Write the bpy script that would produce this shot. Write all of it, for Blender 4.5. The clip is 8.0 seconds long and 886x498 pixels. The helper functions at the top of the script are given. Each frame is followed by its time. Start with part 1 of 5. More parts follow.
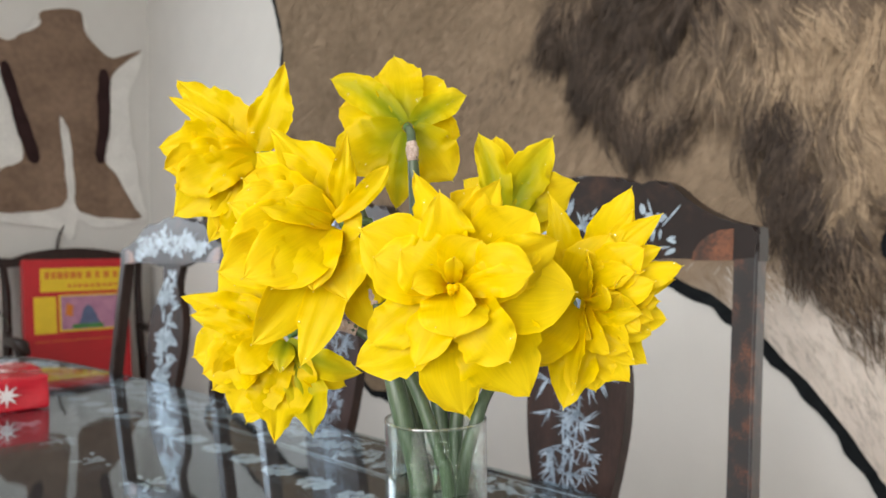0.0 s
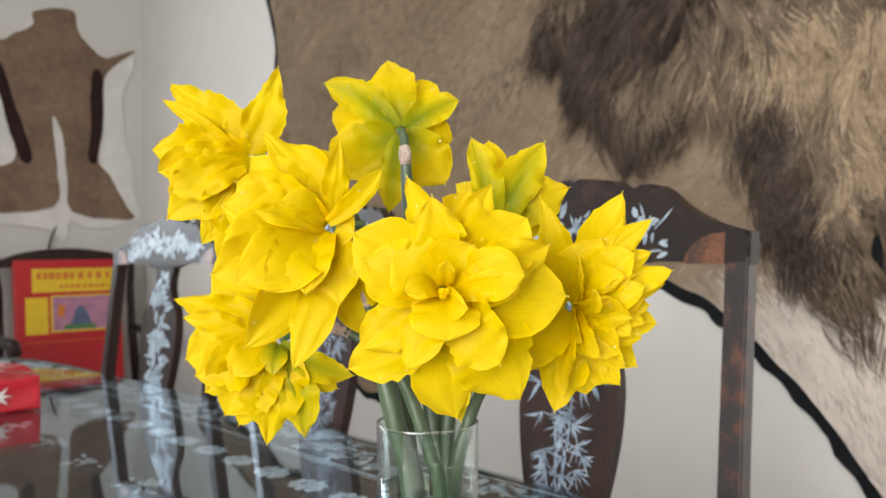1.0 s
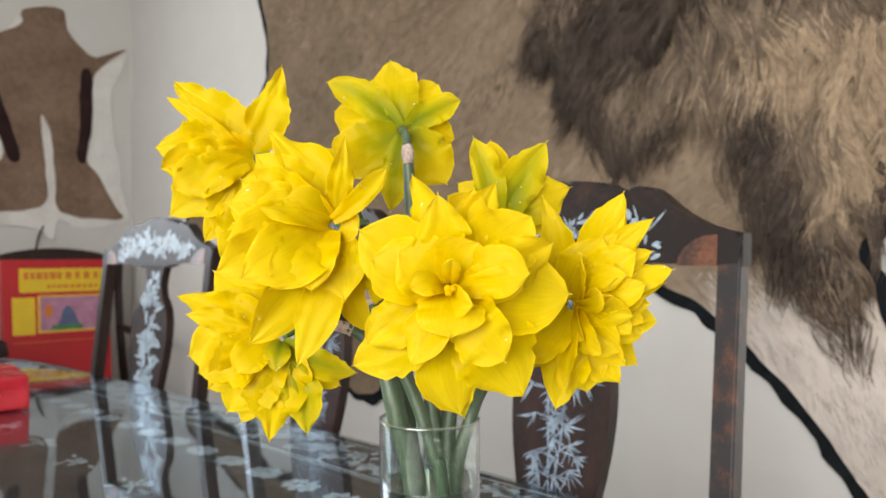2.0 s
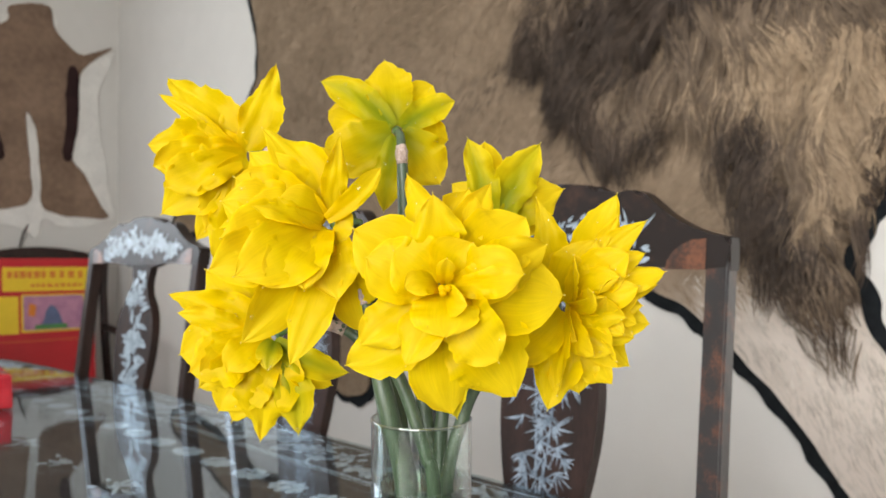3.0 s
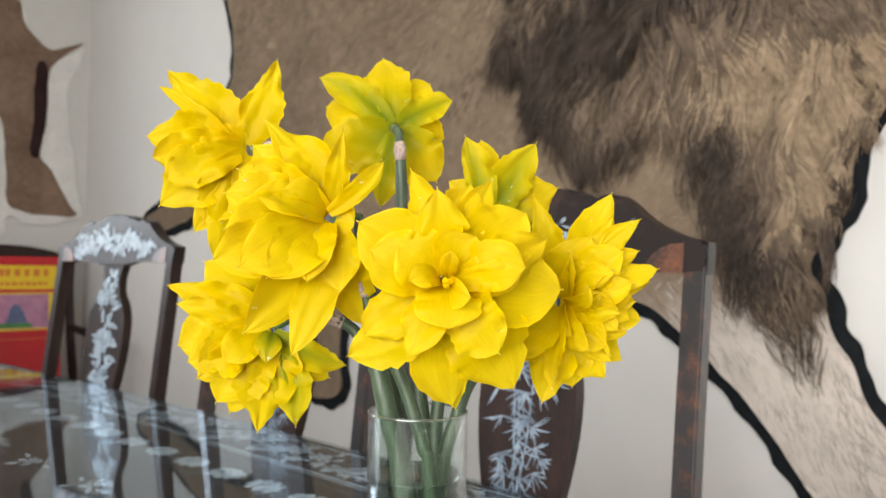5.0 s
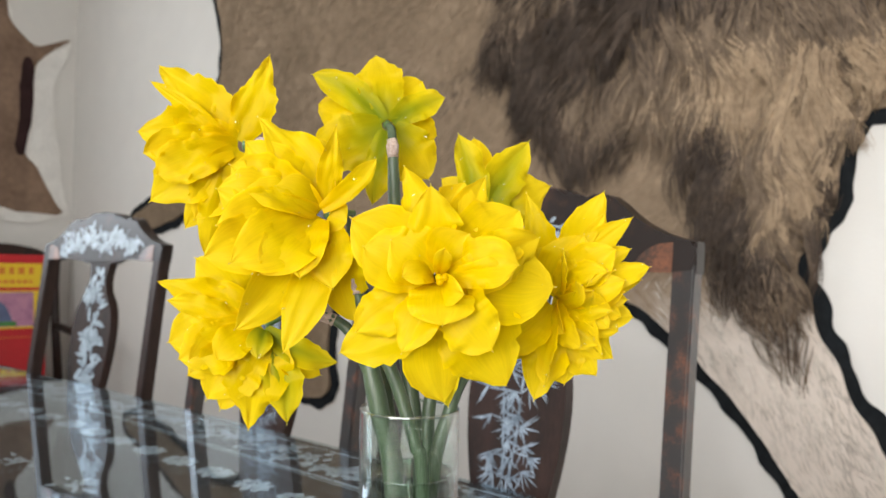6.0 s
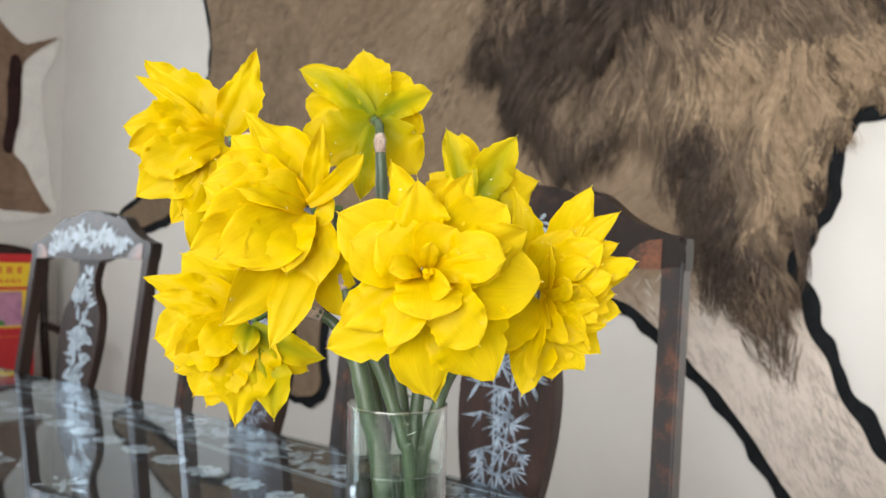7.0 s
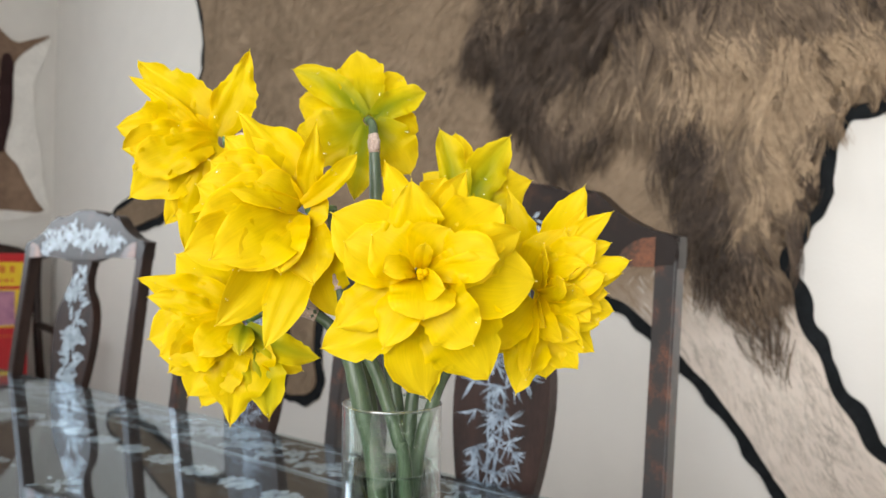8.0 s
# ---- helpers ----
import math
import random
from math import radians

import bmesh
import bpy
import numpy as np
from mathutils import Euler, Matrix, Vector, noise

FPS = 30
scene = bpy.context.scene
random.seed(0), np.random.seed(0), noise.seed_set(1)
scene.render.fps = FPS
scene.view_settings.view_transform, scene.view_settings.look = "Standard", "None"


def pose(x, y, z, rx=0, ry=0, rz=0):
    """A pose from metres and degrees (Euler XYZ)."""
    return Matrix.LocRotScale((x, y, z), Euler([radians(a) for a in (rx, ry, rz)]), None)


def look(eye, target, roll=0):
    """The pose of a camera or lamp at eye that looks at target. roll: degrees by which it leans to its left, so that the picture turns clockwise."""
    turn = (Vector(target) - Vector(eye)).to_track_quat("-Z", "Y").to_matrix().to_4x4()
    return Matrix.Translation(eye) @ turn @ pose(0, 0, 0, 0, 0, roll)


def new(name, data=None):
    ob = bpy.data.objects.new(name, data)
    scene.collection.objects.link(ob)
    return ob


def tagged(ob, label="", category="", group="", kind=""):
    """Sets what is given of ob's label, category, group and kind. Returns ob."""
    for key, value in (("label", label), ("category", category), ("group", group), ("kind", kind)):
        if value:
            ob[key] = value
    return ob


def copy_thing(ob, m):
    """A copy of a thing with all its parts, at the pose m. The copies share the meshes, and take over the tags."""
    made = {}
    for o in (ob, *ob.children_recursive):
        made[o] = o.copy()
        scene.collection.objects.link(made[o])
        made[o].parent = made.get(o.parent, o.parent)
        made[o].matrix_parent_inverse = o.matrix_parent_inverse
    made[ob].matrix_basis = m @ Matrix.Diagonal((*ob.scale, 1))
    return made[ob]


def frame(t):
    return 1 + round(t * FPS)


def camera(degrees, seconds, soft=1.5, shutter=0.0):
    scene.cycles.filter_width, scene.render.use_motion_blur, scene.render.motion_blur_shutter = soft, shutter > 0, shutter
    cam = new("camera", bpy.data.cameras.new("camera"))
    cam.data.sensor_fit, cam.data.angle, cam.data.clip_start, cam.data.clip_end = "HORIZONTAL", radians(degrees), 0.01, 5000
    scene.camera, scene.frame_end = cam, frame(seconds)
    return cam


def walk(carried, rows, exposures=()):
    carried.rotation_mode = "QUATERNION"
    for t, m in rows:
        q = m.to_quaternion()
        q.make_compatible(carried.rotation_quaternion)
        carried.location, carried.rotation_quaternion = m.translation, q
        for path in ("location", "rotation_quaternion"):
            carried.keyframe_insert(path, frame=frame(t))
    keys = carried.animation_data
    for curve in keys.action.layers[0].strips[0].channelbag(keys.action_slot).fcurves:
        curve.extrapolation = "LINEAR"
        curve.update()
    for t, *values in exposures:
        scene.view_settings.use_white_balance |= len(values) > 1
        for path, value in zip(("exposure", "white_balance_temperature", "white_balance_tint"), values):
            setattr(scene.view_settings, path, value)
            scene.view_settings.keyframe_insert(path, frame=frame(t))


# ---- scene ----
cam = camera(62.0, 8.0, soft=1.5)
cam.data.dof.use_dof, cam.data.dof.focus_distance, cam.data.dof.aperture_fstop = True, 0.335, 15.0
PATH = [
    (0, (0.31, -0.308, 1.031), (-1.104, 1.106, 1.044), -0.9),
    (0.5, (0.311, -0.308, 1.033), (-1.097, 1.112, 1.046), -0.8),
    (1, (0.312, -0.309, 1.032), (-1.09, 1.117, 1.049), -0.7),
    (1.5, (0.311, -0.313, 1.031), (-1.081, 1.123, 1.051), -0.6),
    (3, (0.307, -0.318, 1.029), (-1.048, 1.153, 1.059), 0.1),
    (3.5, (0.308, -0.32, 1.029), (-1.033, 1.163, 1.063), 0.3),
    (4, (0.307, -0.326, 1.028), (-1.018, 1.172, 1.065), 0.5),
    (4.5, (0.304, -0.329, 1.026), (-1.005, 1.182, 1.068), 0.7),
    (5, (0.301, -0.332, 1.024), (-0.993, 1.192, 1.068), 0.9),
    (6.5, (0.299, -0.333, 1.022), (-0.961, 1.219, 1.065), 1.1),
    (7, (0.3, -0.331, 1.021), (-0.952, 1.228, 1.062), 1.0),
    (7.5, (0.3, -0.331, 1.021), (-0.945, 1.234, 1.06), 0.9),
    (8, (0.301, -0.332, 1.022), (-0.939, 1.237, 1.057), 0.8),
]
walk(cam, [(t, look(eye, target, roll)) for t, eye, target, roll in PATH])

# ---- light ----
sky_world = bpy.data.worlds.new("daylight")
scene.world = sky_world
sky_world.use_nodes = True
wn = sky_world.node_tree
sky = wn.nodes.new("ShaderNodeTexSky")
sky.sky_type, sky.sun_disc = "NISHITA", False
sky.sun_elevation, sky.sun_rotation = radians(40), radians(200)
wn.nodes["Background"].inputs["Strength"].default_value = 0.12
wn.links.new(sky.outputs[0], wn.nodes["Background"].inputs["Color"])


def area_lamp(name, eye, target, wide, high, power, colour, spread=180):
    data = bpy.data.lights.new(name, "AREA")
    data.shape, data.size, data.size_y, data.energy, data.color = "RECTANGLE", wide, high, power, colour
    data.spread = radians(spread)
    ob = new(name, data)
    ob.matrix_world = look(eye, target)
    return ob


area_lamp("window_light", (-3.287, -1.05, 1.82), (0, -1.05, 1.50), 1.3, 0.98, 38, (0.86, 0.93, 1.0))
area_lamp("window_light", (1.0, -2.62, 1.45), (1.0, 0, 1.38), 2.5, 1.9, 91, (1.0, 0.985, 0.965), 140)

# ---- materials ----


def mat(name, colour, rough=0.6, metal=0.0, vary=0.15, scale=8.0, bump=0.0, bump_scale=60.0, spec=0.5, tint=None, stretch=(1, 1, 1), coords="Object", ramp=(0.32, 0.68)):
    """Principled material with colour variation at two scales and fine relief."""
    m = bpy.data.materials.new(name)
    m.use_nodes = True
    nt = m.node_tree
    b = nt.nodes["Principled BSDF"]
    b.inputs["Roughness"].default_value = rough
    b.inputs["Metallic"].default_value = metal
    b.inputs["Specular IOR Level"].default_value = spec
    tc = nt.nodes.new("ShaderNodeTexCoord")
    mp = nt.nodes.new("ShaderNodeMapping")
    mp.inputs["Scale"].default_value = stretch
    nt.links.new(tc.outputs[coords], mp.inputs["Vector"])
    n1 = nt.nodes.new("ShaderNodeTexNoise")
    n1.inputs["Scale"].default_value = scale
    n1.inputs["Detail"].default_value = 6
    n2 = nt.nodes.new("ShaderNodeTexNoise")
    n2.inputs["Scale"].default_value = scale * 9
    n2.inputs["Detail"].default_value = 4
    for n in (n1, n2):
        nt.links.new(mp.outputs[0], n.inputs["Vector"])
    mixn = nt.nodes.new("ShaderNodeMath")
    mixn.operation = "MULTIPLY_ADD"
    mixn.inputs[1].default_value = 0.4
    nt.links.new(n2.outputs["Fac"], mixn.inputs[0])
    sc = nt.nodes.new("ShaderNodeMath")
    sc.operation = "MULTIPLY"
    sc.inputs[1].default_value = 0.6
    nt.links.new(n1.outputs["Fac"], sc.inputs[0])
    nt.links.new(sc.outputs[0], mixn.inputs[2])
    ends, ramp = ramp, nt.nodes.new("ShaderNodeValToRGB")
    second = tint or tuple(c * (1 + vary) for c in colour)
    ramp.color_ramp.elements[0].position, ramp.color_ramp.elements[1].position = ends
    ramp.color_ramp.elements[0].color = (*[c * (1 - vary) for c in colour], 1)
    ramp.color_ramp.elements[1].color = (*second, 1)
    nt.links.new(mixn.outputs[0], ramp.inputs[0])
    nt.links.new(ramp.outputs[0], b.inputs["Base Color"])
    if bump:
        bt = nt.nodes.new("ShaderNodeTexNoise")
        bt.inputs["Scale"].default_value = bump_scale
        bt.inputs["Detail"].default_value = 5
        nt.links.new(mp.outputs[0], bt.inputs["Vector"])
        bn = nt.nodes.new("ShaderNodeBump")
        bn.inputs["Strength"].default_value = bump
        bn.inputs["Distance"].default_value = 0.004
        nt.links.new(bt.outputs["Fac"], bn.inputs["Height"])
        nt.links.new(bn.outputs[0], b.inputs["Normal"])
    return m


def island_tone(m, spread):
    """Each separate hair or leaf of a mesh gets its own lightness."""
    nt = m.node_tree
    b = nt.nodes["Principled BSDF"]
    src = b.inputs["Base Color"].links[0].from_socket
    geo = nt.nodes.new("ShaderNodeNewGeometry")
    rng = nt.nodes.new("ShaderNodeMapRange")
    rng.inputs["To Min"].default_value, rng.inputs["To Max"].default_value = 1 - spread, 1 + spread
    nt.links.new(geo.outputs["Random Per Island"], rng.inputs["Value"])
    hsv = nt.nodes.new("ShaderNodeHueSaturation")
    nt.links.new(rng.outputs[0], hsv.inputs["Value"])
    nt.links.new(src, hsv.inputs["Color"])
    nt.links.new(hsv.outputs[0], b.inputs["Base Color"])
    return m


def clear_sheet(name, tint, sheen, ior=1.5, rough=0.0, power=5.0):
    """Thin clear glass: seen straight through, with real reflections that grow towards grazing."""
    m = bpy.data.materials.new(name)
    m.use_nodes = True
    nt = m.node_tree
    nt.nodes.remove(nt.nodes["Principled BSDF"])
    tr = nt.nodes.new("ShaderNodeBsdfTransparent")
    tr.inputs["Color"].default_value = (*tint, 1)
    gl = nt.nodes.new("ShaderNodeBsdfGlossy")
    gl.inputs["Color"].default_value = (*sheen, 1)
    gl.inputs["Roughness"].default_value = rough
    f0 = ((ior - 1) / (ior + 1)) ** 2
    lw = nt.nodes.new("ShaderNodeLayerWeight")
    lw.inputs["Blend"].default_value = 0.5
    pw = nt.nodes.new("ShaderNodeMath")
    pw.operation = "POWER"
    pw.inputs[1].default_value = power
    nt.links.new(lw.outputs["Facing"], pw.inputs[0])
    fr = nt.nodes.new("ShaderNodeMath")
    fr.operation = "MULTIPLY_ADD"
    fr.inputs[1].default_value, fr.inputs[2].default_value = 1 - f0, f0
    nt.links.new(pw.outputs[0], fr.inputs[0])
    ms = nt.nodes.new("ShaderNodeMixShader")
    nt.links.new(fr.outputs[0], ms.inputs[0])
    nt.links.new(tr.outputs[0], ms.inputs[1])
    nt.links.new(gl.outputs[0], ms.inputs[2])
    nt.links.new(ms.outputs[0], nt.nodes["Material Output"].inputs["Surface"])
    return m


def petal_material(name, colour, deep, green, back):
    """Yellow petal: deeper towards the base, green along the midrib near the base, pale pointed tip, light shines through."""
    m = bpy.data.materials.new(name)
    m.use_nodes = True
    nt = m.node_tree
    b = nt.nodes["Principled BSDF"]
    b.inputs["Roughness"].default_value = 0.30
    b.inputs["Specular IOR Level"].default_value = 0.09
    uv = nt.nodes.new("ShaderNodeUVMap")
    uv.uv_map = "petal"
    sep = nt.nodes.new("ShaderNodeSeparateXYZ")
    nt.links.new(uv.outputs[0], sep.inputs[0])
    along = nt.nodes.new("ShaderNodeValToRGB")
    e = along.color_ramp.elements
    e[0].position, e[0].color = 0.0, (*deep, 1)
    e[1].position, e[1].color = 0.55, (*colour, 1)
    tip = e.new(0.955)
    tip.color = (*[min(1, c * 1.03 + 0.02) for c in colour], 1)
    last = e.new(1.0)
    last.color = (0.95, 0.87, 0.36, 1)
    nt.links.new(sep.outputs["Y"], along.inputs[0])
    # fine veins along the petal
    vein = nt.nodes.new("ShaderNodeTexNoise")
    vein.inputs["Scale"].default_value = 5
    vein.inputs["Detail"].default_value = 5
    vmap = nt.nodes.new("ShaderNodeMapping")
    vmap.inputs["Scale"].default_value = (9, 0.7, 1)
    nt.links.new(uv.outputs[0], vmap.inputs["Vector"])
    nt.links.new(vmap.outputs[0], vein.inputs["Vector"])
    hsv = nt.nodes.new("ShaderNodeHueSaturation")
    rng = nt.nodes.new("ShaderNodeMapRange")
    rng.inputs["To Min"].default_value, rng.inputs["To Max"].default_value = 0.86, 1.12
    nt.links.new(vein.outputs["Fac"], rng.inputs["Value"])
    nt.links.new(along.outputs[0], hsv.inputs["Color"])
    # brighter rim put into the colour, for light coming through the thin edge
    margin = nt.nodes.new("ShaderNodeMapRange")
    margin.inputs["From Min"].default_value, margin.inputs["From Max"].default_value = 0.90, 1.0
    margin.inputs["To Min"].default_value, margin.inputs["To Max"].default_value = 1.0, 1.12
    span = nt.nodes.new("ShaderNodeMath")
    span.operation = "PINGPONG"
    span.inputs[1].default_value = 0.5
    nt.links.new(sep.outputs["X"], span.inputs[0])
    outer = nt.nodes.new("ShaderNodeMath")
    outer.operation = "MULTIPLY_ADD"
    outer.inputs[1].default_value, outer.inputs[2].default_value = -2.0, 1.0
    nt.links.new(span.outputs[0], outer.inputs[0])
    nt.links.new(outer.outputs[0], margin.inputs["Value"])
    tone = nt.nodes.new("ShaderNodeMath")
    tone.operation = "MULTIPLY"
    nt.links.new(rng.outputs[0], tone.inputs[0])
    nt.links.new(margin.outputs[0], tone.inputs[1])
    nt.links.new(tone.outputs[0], hsv.inputs["Value"])
    # green flush: a band on the midrib fading towards the tip
    mid = nt.nodes.new("ShaderNodeMath")
    mid.operation = "SUBTRACT"
    mid.inputs[1].default_value = 0.5
    nt.links.new(sep.outputs["X"], mid.inputs[0])
    absn = nt.nodes.new("ShaderNodeMath")
    absn.operation = "ABSOLUTE"
    nt.links.new(mid.outputs[0], absn.inputs[0])
    band = nt.nodes.new("ShaderNodeMapRange")
    band.inputs["From Min"].default_value, band.inputs["From Max"].default_value = 0.04, 0.34
    band.inputs["To Min"].default_value, band.inputs["To Max"].default_value = 1.0, 0.0
    nt.links.new(absn.outputs[0], band.inputs["Value"])
    fade = nt.nodes.new("ShaderNodeMapRange")
    fade.inputs["From Min"].default_value, fade.inputs["From Max"].default_value = 0.05, back
    fade.inputs["To Min"].default_value, fade.inputs["To Max"].default_value = 1.0, 0.0
    nt.links.new(sep.outputs["Y"], fade.inputs["Value"])
    both = nt.nodes.new("ShaderNodeMath")
    both.operation = "MULTIPLY"
    nt.links.new(band.outputs[0], both.inputs[0])
    nt.links.new(fade.outputs[0], both.inputs[1])
    amount = nt.nodes.new("ShaderNodeMath")
    amount.operation = "MULTIPLY"
    amount.inputs[1].default_value = green
    nt.links.new(both.outputs[0], amount.inputs[0])
    mix = nt.nodes.new("ShaderNodeMix")
    mix.data_type = "RGBA"
    mix.inputs["B"].default_value = (0.25, 0.32, 0.010, 1)
    nt.links.new(amount.outputs[0], mix.inputs["Factor"])
    nt.links.new(hsv.outputs[0], mix.inputs["A"])
    nt.links.new(mix.outputs["Result"], b.inputs["Base Color"])
    bump = nt.nodes.new("ShaderNodeBump")
    bump.inputs["Strength"].default_value = 0.2
    bump.inputs["Distance"].default_value = 0.0004
    nt.links.new(vein.outputs["Fac"], bump.inputs["Height"])
    nt.links.new(bump.outputs[0], b.inputs["Normal"])
    tr = nt.nodes.new("ShaderNodeBsdfTranslucent")
    nt.links.new(mix.outputs["Result"], tr.inputs["Color"])
    ms = nt.nodes.new("ShaderNodeMixShader")
    ms.inputs[0].default_value = 0.55
    nt.links.new(b.outputs[0], ms.inputs[1])
    nt.links.new(tr.outputs[0], ms.inputs[2])
    nt.links.new(ms.outputs[0], nt.nodes["Material Output"].inputs["Surface"])
    return m


M_WALL = mat("wall_paint", (0.685, 0.668, 0.635), 0.85, vary=0.04, scale=1.3, bump=0.12, bump_scale=140)
M_CEIL = mat("ceiling_paint", (0.8, 0.79, 0.77), 0.9, vary=0.03, scale=2)
M_FLOOR = mat("floor_boards", (0.2, 0.12, 0.07), 0.45, vary=0.3, scale=4, stretch=(1, 12, 1))
M_TRIM = mat("white_trim", (0.78, 0.77, 0.74), 0.4, vary=0.04)
M_ROSE = mat("dark_rosewood", (0.015, 0.0095, 0.008), 0.40, vary=0.5, scale=14, tint=(0.042, 0.020, 0.015), stretch=(3, 3, 0.6), bump=0.05, spec=0.35)
M_RAIL = mat("carved_rosewood", (0.030, 0.019, 0.016), 0.36, vary=0.45, scale=9, tint=(0.11, 0.05, 0.03), ramp=(0.5, 0.85), bump=0.08, spec=0.36)
# base lifted towards grey to carry the posts' sheen; orange flame is the wood's
M_FLAME = mat("flamed_rosewood", (0.040, 0.033, 0.034), 0.28, vary=0.6, scale=44, tint=(0.26, 0.085, 0.035), stretch=(1.3, 1.3, 1.0), ramp=(0.52, 0.78), bump=0.12, spec=0.9)
M_AMBER = mat("amber_burl", (0.05, 0.022, 0.014), 0.3, vary=0.4, scale=26, tint=(0.30, 0.10, 0.04), ramp=(0.40, 0.72), bump=0.05, spec=0.8)
M_TABLE = mat("table_rosewood", (0.038, 0.032, 0.031), 0.72, spec=0.25, vary=0.35, scale=7, tint=(0.060, 0.045, 0.040), stretch=(0.5, 4, 1))
M_PEARL = mat("mother_of_pearl", (0.11, 0.16, 0.23), 0.32, vary=0.7, scale=70, tint=(0.42, 0.51, 0.61), bump=0.05, bump_scale=200)
M_PEARL_CREST = mat("crest_mother_of_pearl", (0.28, 0.36, 0.44), 0.3, vary=0.6, scale=50, tint=(0.52, 0.62, 0.70))
# table's pearl: matte, with its glint put into a paler base colour
M_PEARL_TABLE = mat("table_mother_of_pearl", (0.52, 0.64, 0.74), 0.60, vary=0.35, scale=70, tint=(0.78, 0.88, 0.96), spec=0.2)
M_VASE = clear_sheet("vase_glass", (0.92, 0.955, 0.94), (1, 1, 1), 1.16, 0.0, 2.3)
M_RIM = clear_sheet("vase_rim_glass", (0.84, 0.90, 0.88), (1, 1, 1), 2.4, 0.10, 2.0)
M_CLEAR = clear_sheet("glass_underside", (1, 1, 1), (1, 1, 1), 1.02)
M_DEW = clear_sheet("dew", (1, 1, 0.97), (1, 1, 1), 1.6, 0.05)
M_SHEET = clear_sheet("table_glass", (0.90, 0.95, 0.955), (0.78, 0.88, 0.98), 1.5, 0.02, 4.2)
M_WATER = clear_sheet("water", (0.84, 0.92, 0.85), (1, 1, 1), 1.25, 0.0, 3.0)
M_FELT = mat("black_felt", (0.012, 0.014, 0.016), 0.95, vary=0.4, scale=60, bump=0.6, bump_scale=400, spec=0.15)
M_RED = mat("red_card", (0.52, 0.012, 0.02), 0.4, vary=0.12, scale=6, bump=0.03)
M_RED_GLOSS = mat("red_wrapping_foil", (0.55, 0.02, 0.035), 0.16, vary=0.15, scale=9, bump=0.3, bump_scale=25)
M_YELLOW = mat("yellow_print", (0.80, 0.55, 0.02), 0.45, vary=0.08)
M_ORANGE = mat("orange_print", (0.66, 0.20, 0.02), 0.45, vary=0.08)
M_PURPLE = mat("purple_print", (0.40, 0.16, 0.32), 0.45, vary=0.35, scale=18, tint=(0.62, 0.30, 0.42))
M_BLUE = mat("slate_print", (0.10, 0.13, 0.24), 0.45, vary=0.3, scale=20)
M_GREENP = mat("green_print", (0.06, 0.22, 0.05), 0.45, vary=0.3, scale=20)
M_WHITEP = mat("white_print", (0.78, 0.70, 0.70), 0.4, vary=0.1)
M_TAN = mat("springbok_tan_fur", (0.205, 0.135, 0.095), 0.9, vary=0.22, scale=5, tint=(0.30, 0.205, 0.145), bump=0.5, bump_scale=260, spec=0.15)
M_DARKFUR = mat("springbok_dark_fur", (0.035, 0.018, 0.018), 0.9, vary=0.35, scale=18, bump=0.5, bump_scale=260, spec=0.15)
M_WHITEFUR = mat("springbok_white_fur", (0.78, 0.765, 0.73), 0.95, vary=0.12, scale=10, bump=0.5, bump_scale=200, spec=0.15)
M_LION = mat("lion_body_fur", (0.245, 0.178, 0.118), 0.95, vary=0.24, scale=5, tint=(0.335, 0.25, 0.172), bump=0.15, bump_scale=180, spec=0.1)


def pale_below(m, pale, x0, x1, z0, z1):
    """Coat pattern: the fur turns pale down the leg (object coordinates)."""
    nt = m.node_tree
    b = nt.nodes["Principled BSDF"]
    src = b.inputs["Base Color"].links[0].from_socket
    tc = nt.nodes.new("ShaderNodeTexCoord")
    sep = nt.nodes.new("ShaderNodeSeparateXYZ")
    nt.links.new(tc.outputs["Object"], sep.inputs[0])
    fx, fz = nt.nodes.new("ShaderNodeMapRange"), nt.nodes.new("ShaderNodeMapRange")
    fx.inputs["From Min"].default_value, fx.inputs["From Max"].default_value = x0, x1
    fz.inputs["From Min"].default_value, fz.inputs["From Max"].default_value = z0, z1
    nt.links.new(sep.outputs["X"], fx.inputs["Value"])
    nt.links.new(sep.outputs["Z"], fz.inputs["Value"])
    mul = nt.nodes.new("ShaderNodeMath")
    mul.operation = "MULTIPLY"
    nt.links.new(fx.outputs[0], mul.inputs[0])
    nt.links.new(fz.outputs[0], mul.inputs[1])
    mix = nt.nodes.new("ShaderNodeMix")
    mix.data_type = "RGBA"
    mix.inputs["B"].default_value = (*pale, 1)
    nt.links.new(mul.outputs[0], mix.inputs["Factor"])
    nt.links.new(src, mix.inputs["A"])
    nt.links.new(mix.outputs["Result"], b.inputs["Base Color"])
    return m


pale_below(M_LION, (0.66, 0.585, 0.52), -0.42, -0.25, 1.02, 0.88)
M_STEM = mat("daffodil_stem", (0.040, 0.070, 0.036), 0.36, vary=0.25, scale=40, tint=(0.090, 0.130, 0.072), stretch=(6, 6, 0.5), bump=0.1, bump_scale=300)
M_NECK = mat("daffodil_ovary", (0.085, 0.17, 0.06), 0.3, vary=0.2, scale=60)
M_SPATHE = mat("papery_spathe", (0.36, 0.24, 0.18), 0.6, vary=0.35, scale=110, tint=(0.66, 0.54, 0.48), bump=0.4, bump_scale=500)
M_LEAF = mat("dark_leaf", (0.02, 0.05, 0.018), 0.35, vary=0.3, scale=20)
P_INNER = petal_material("petal_yellow", (0.865, 0.695, 0.001), (0.85, 0.62, 0.001), 0.05, 0.3)
P_OUTER = petal_material("petal_outer", (0.865, 0.695, 0.001), (0.83, 0.62, 0.001), 0.15, 0.5)
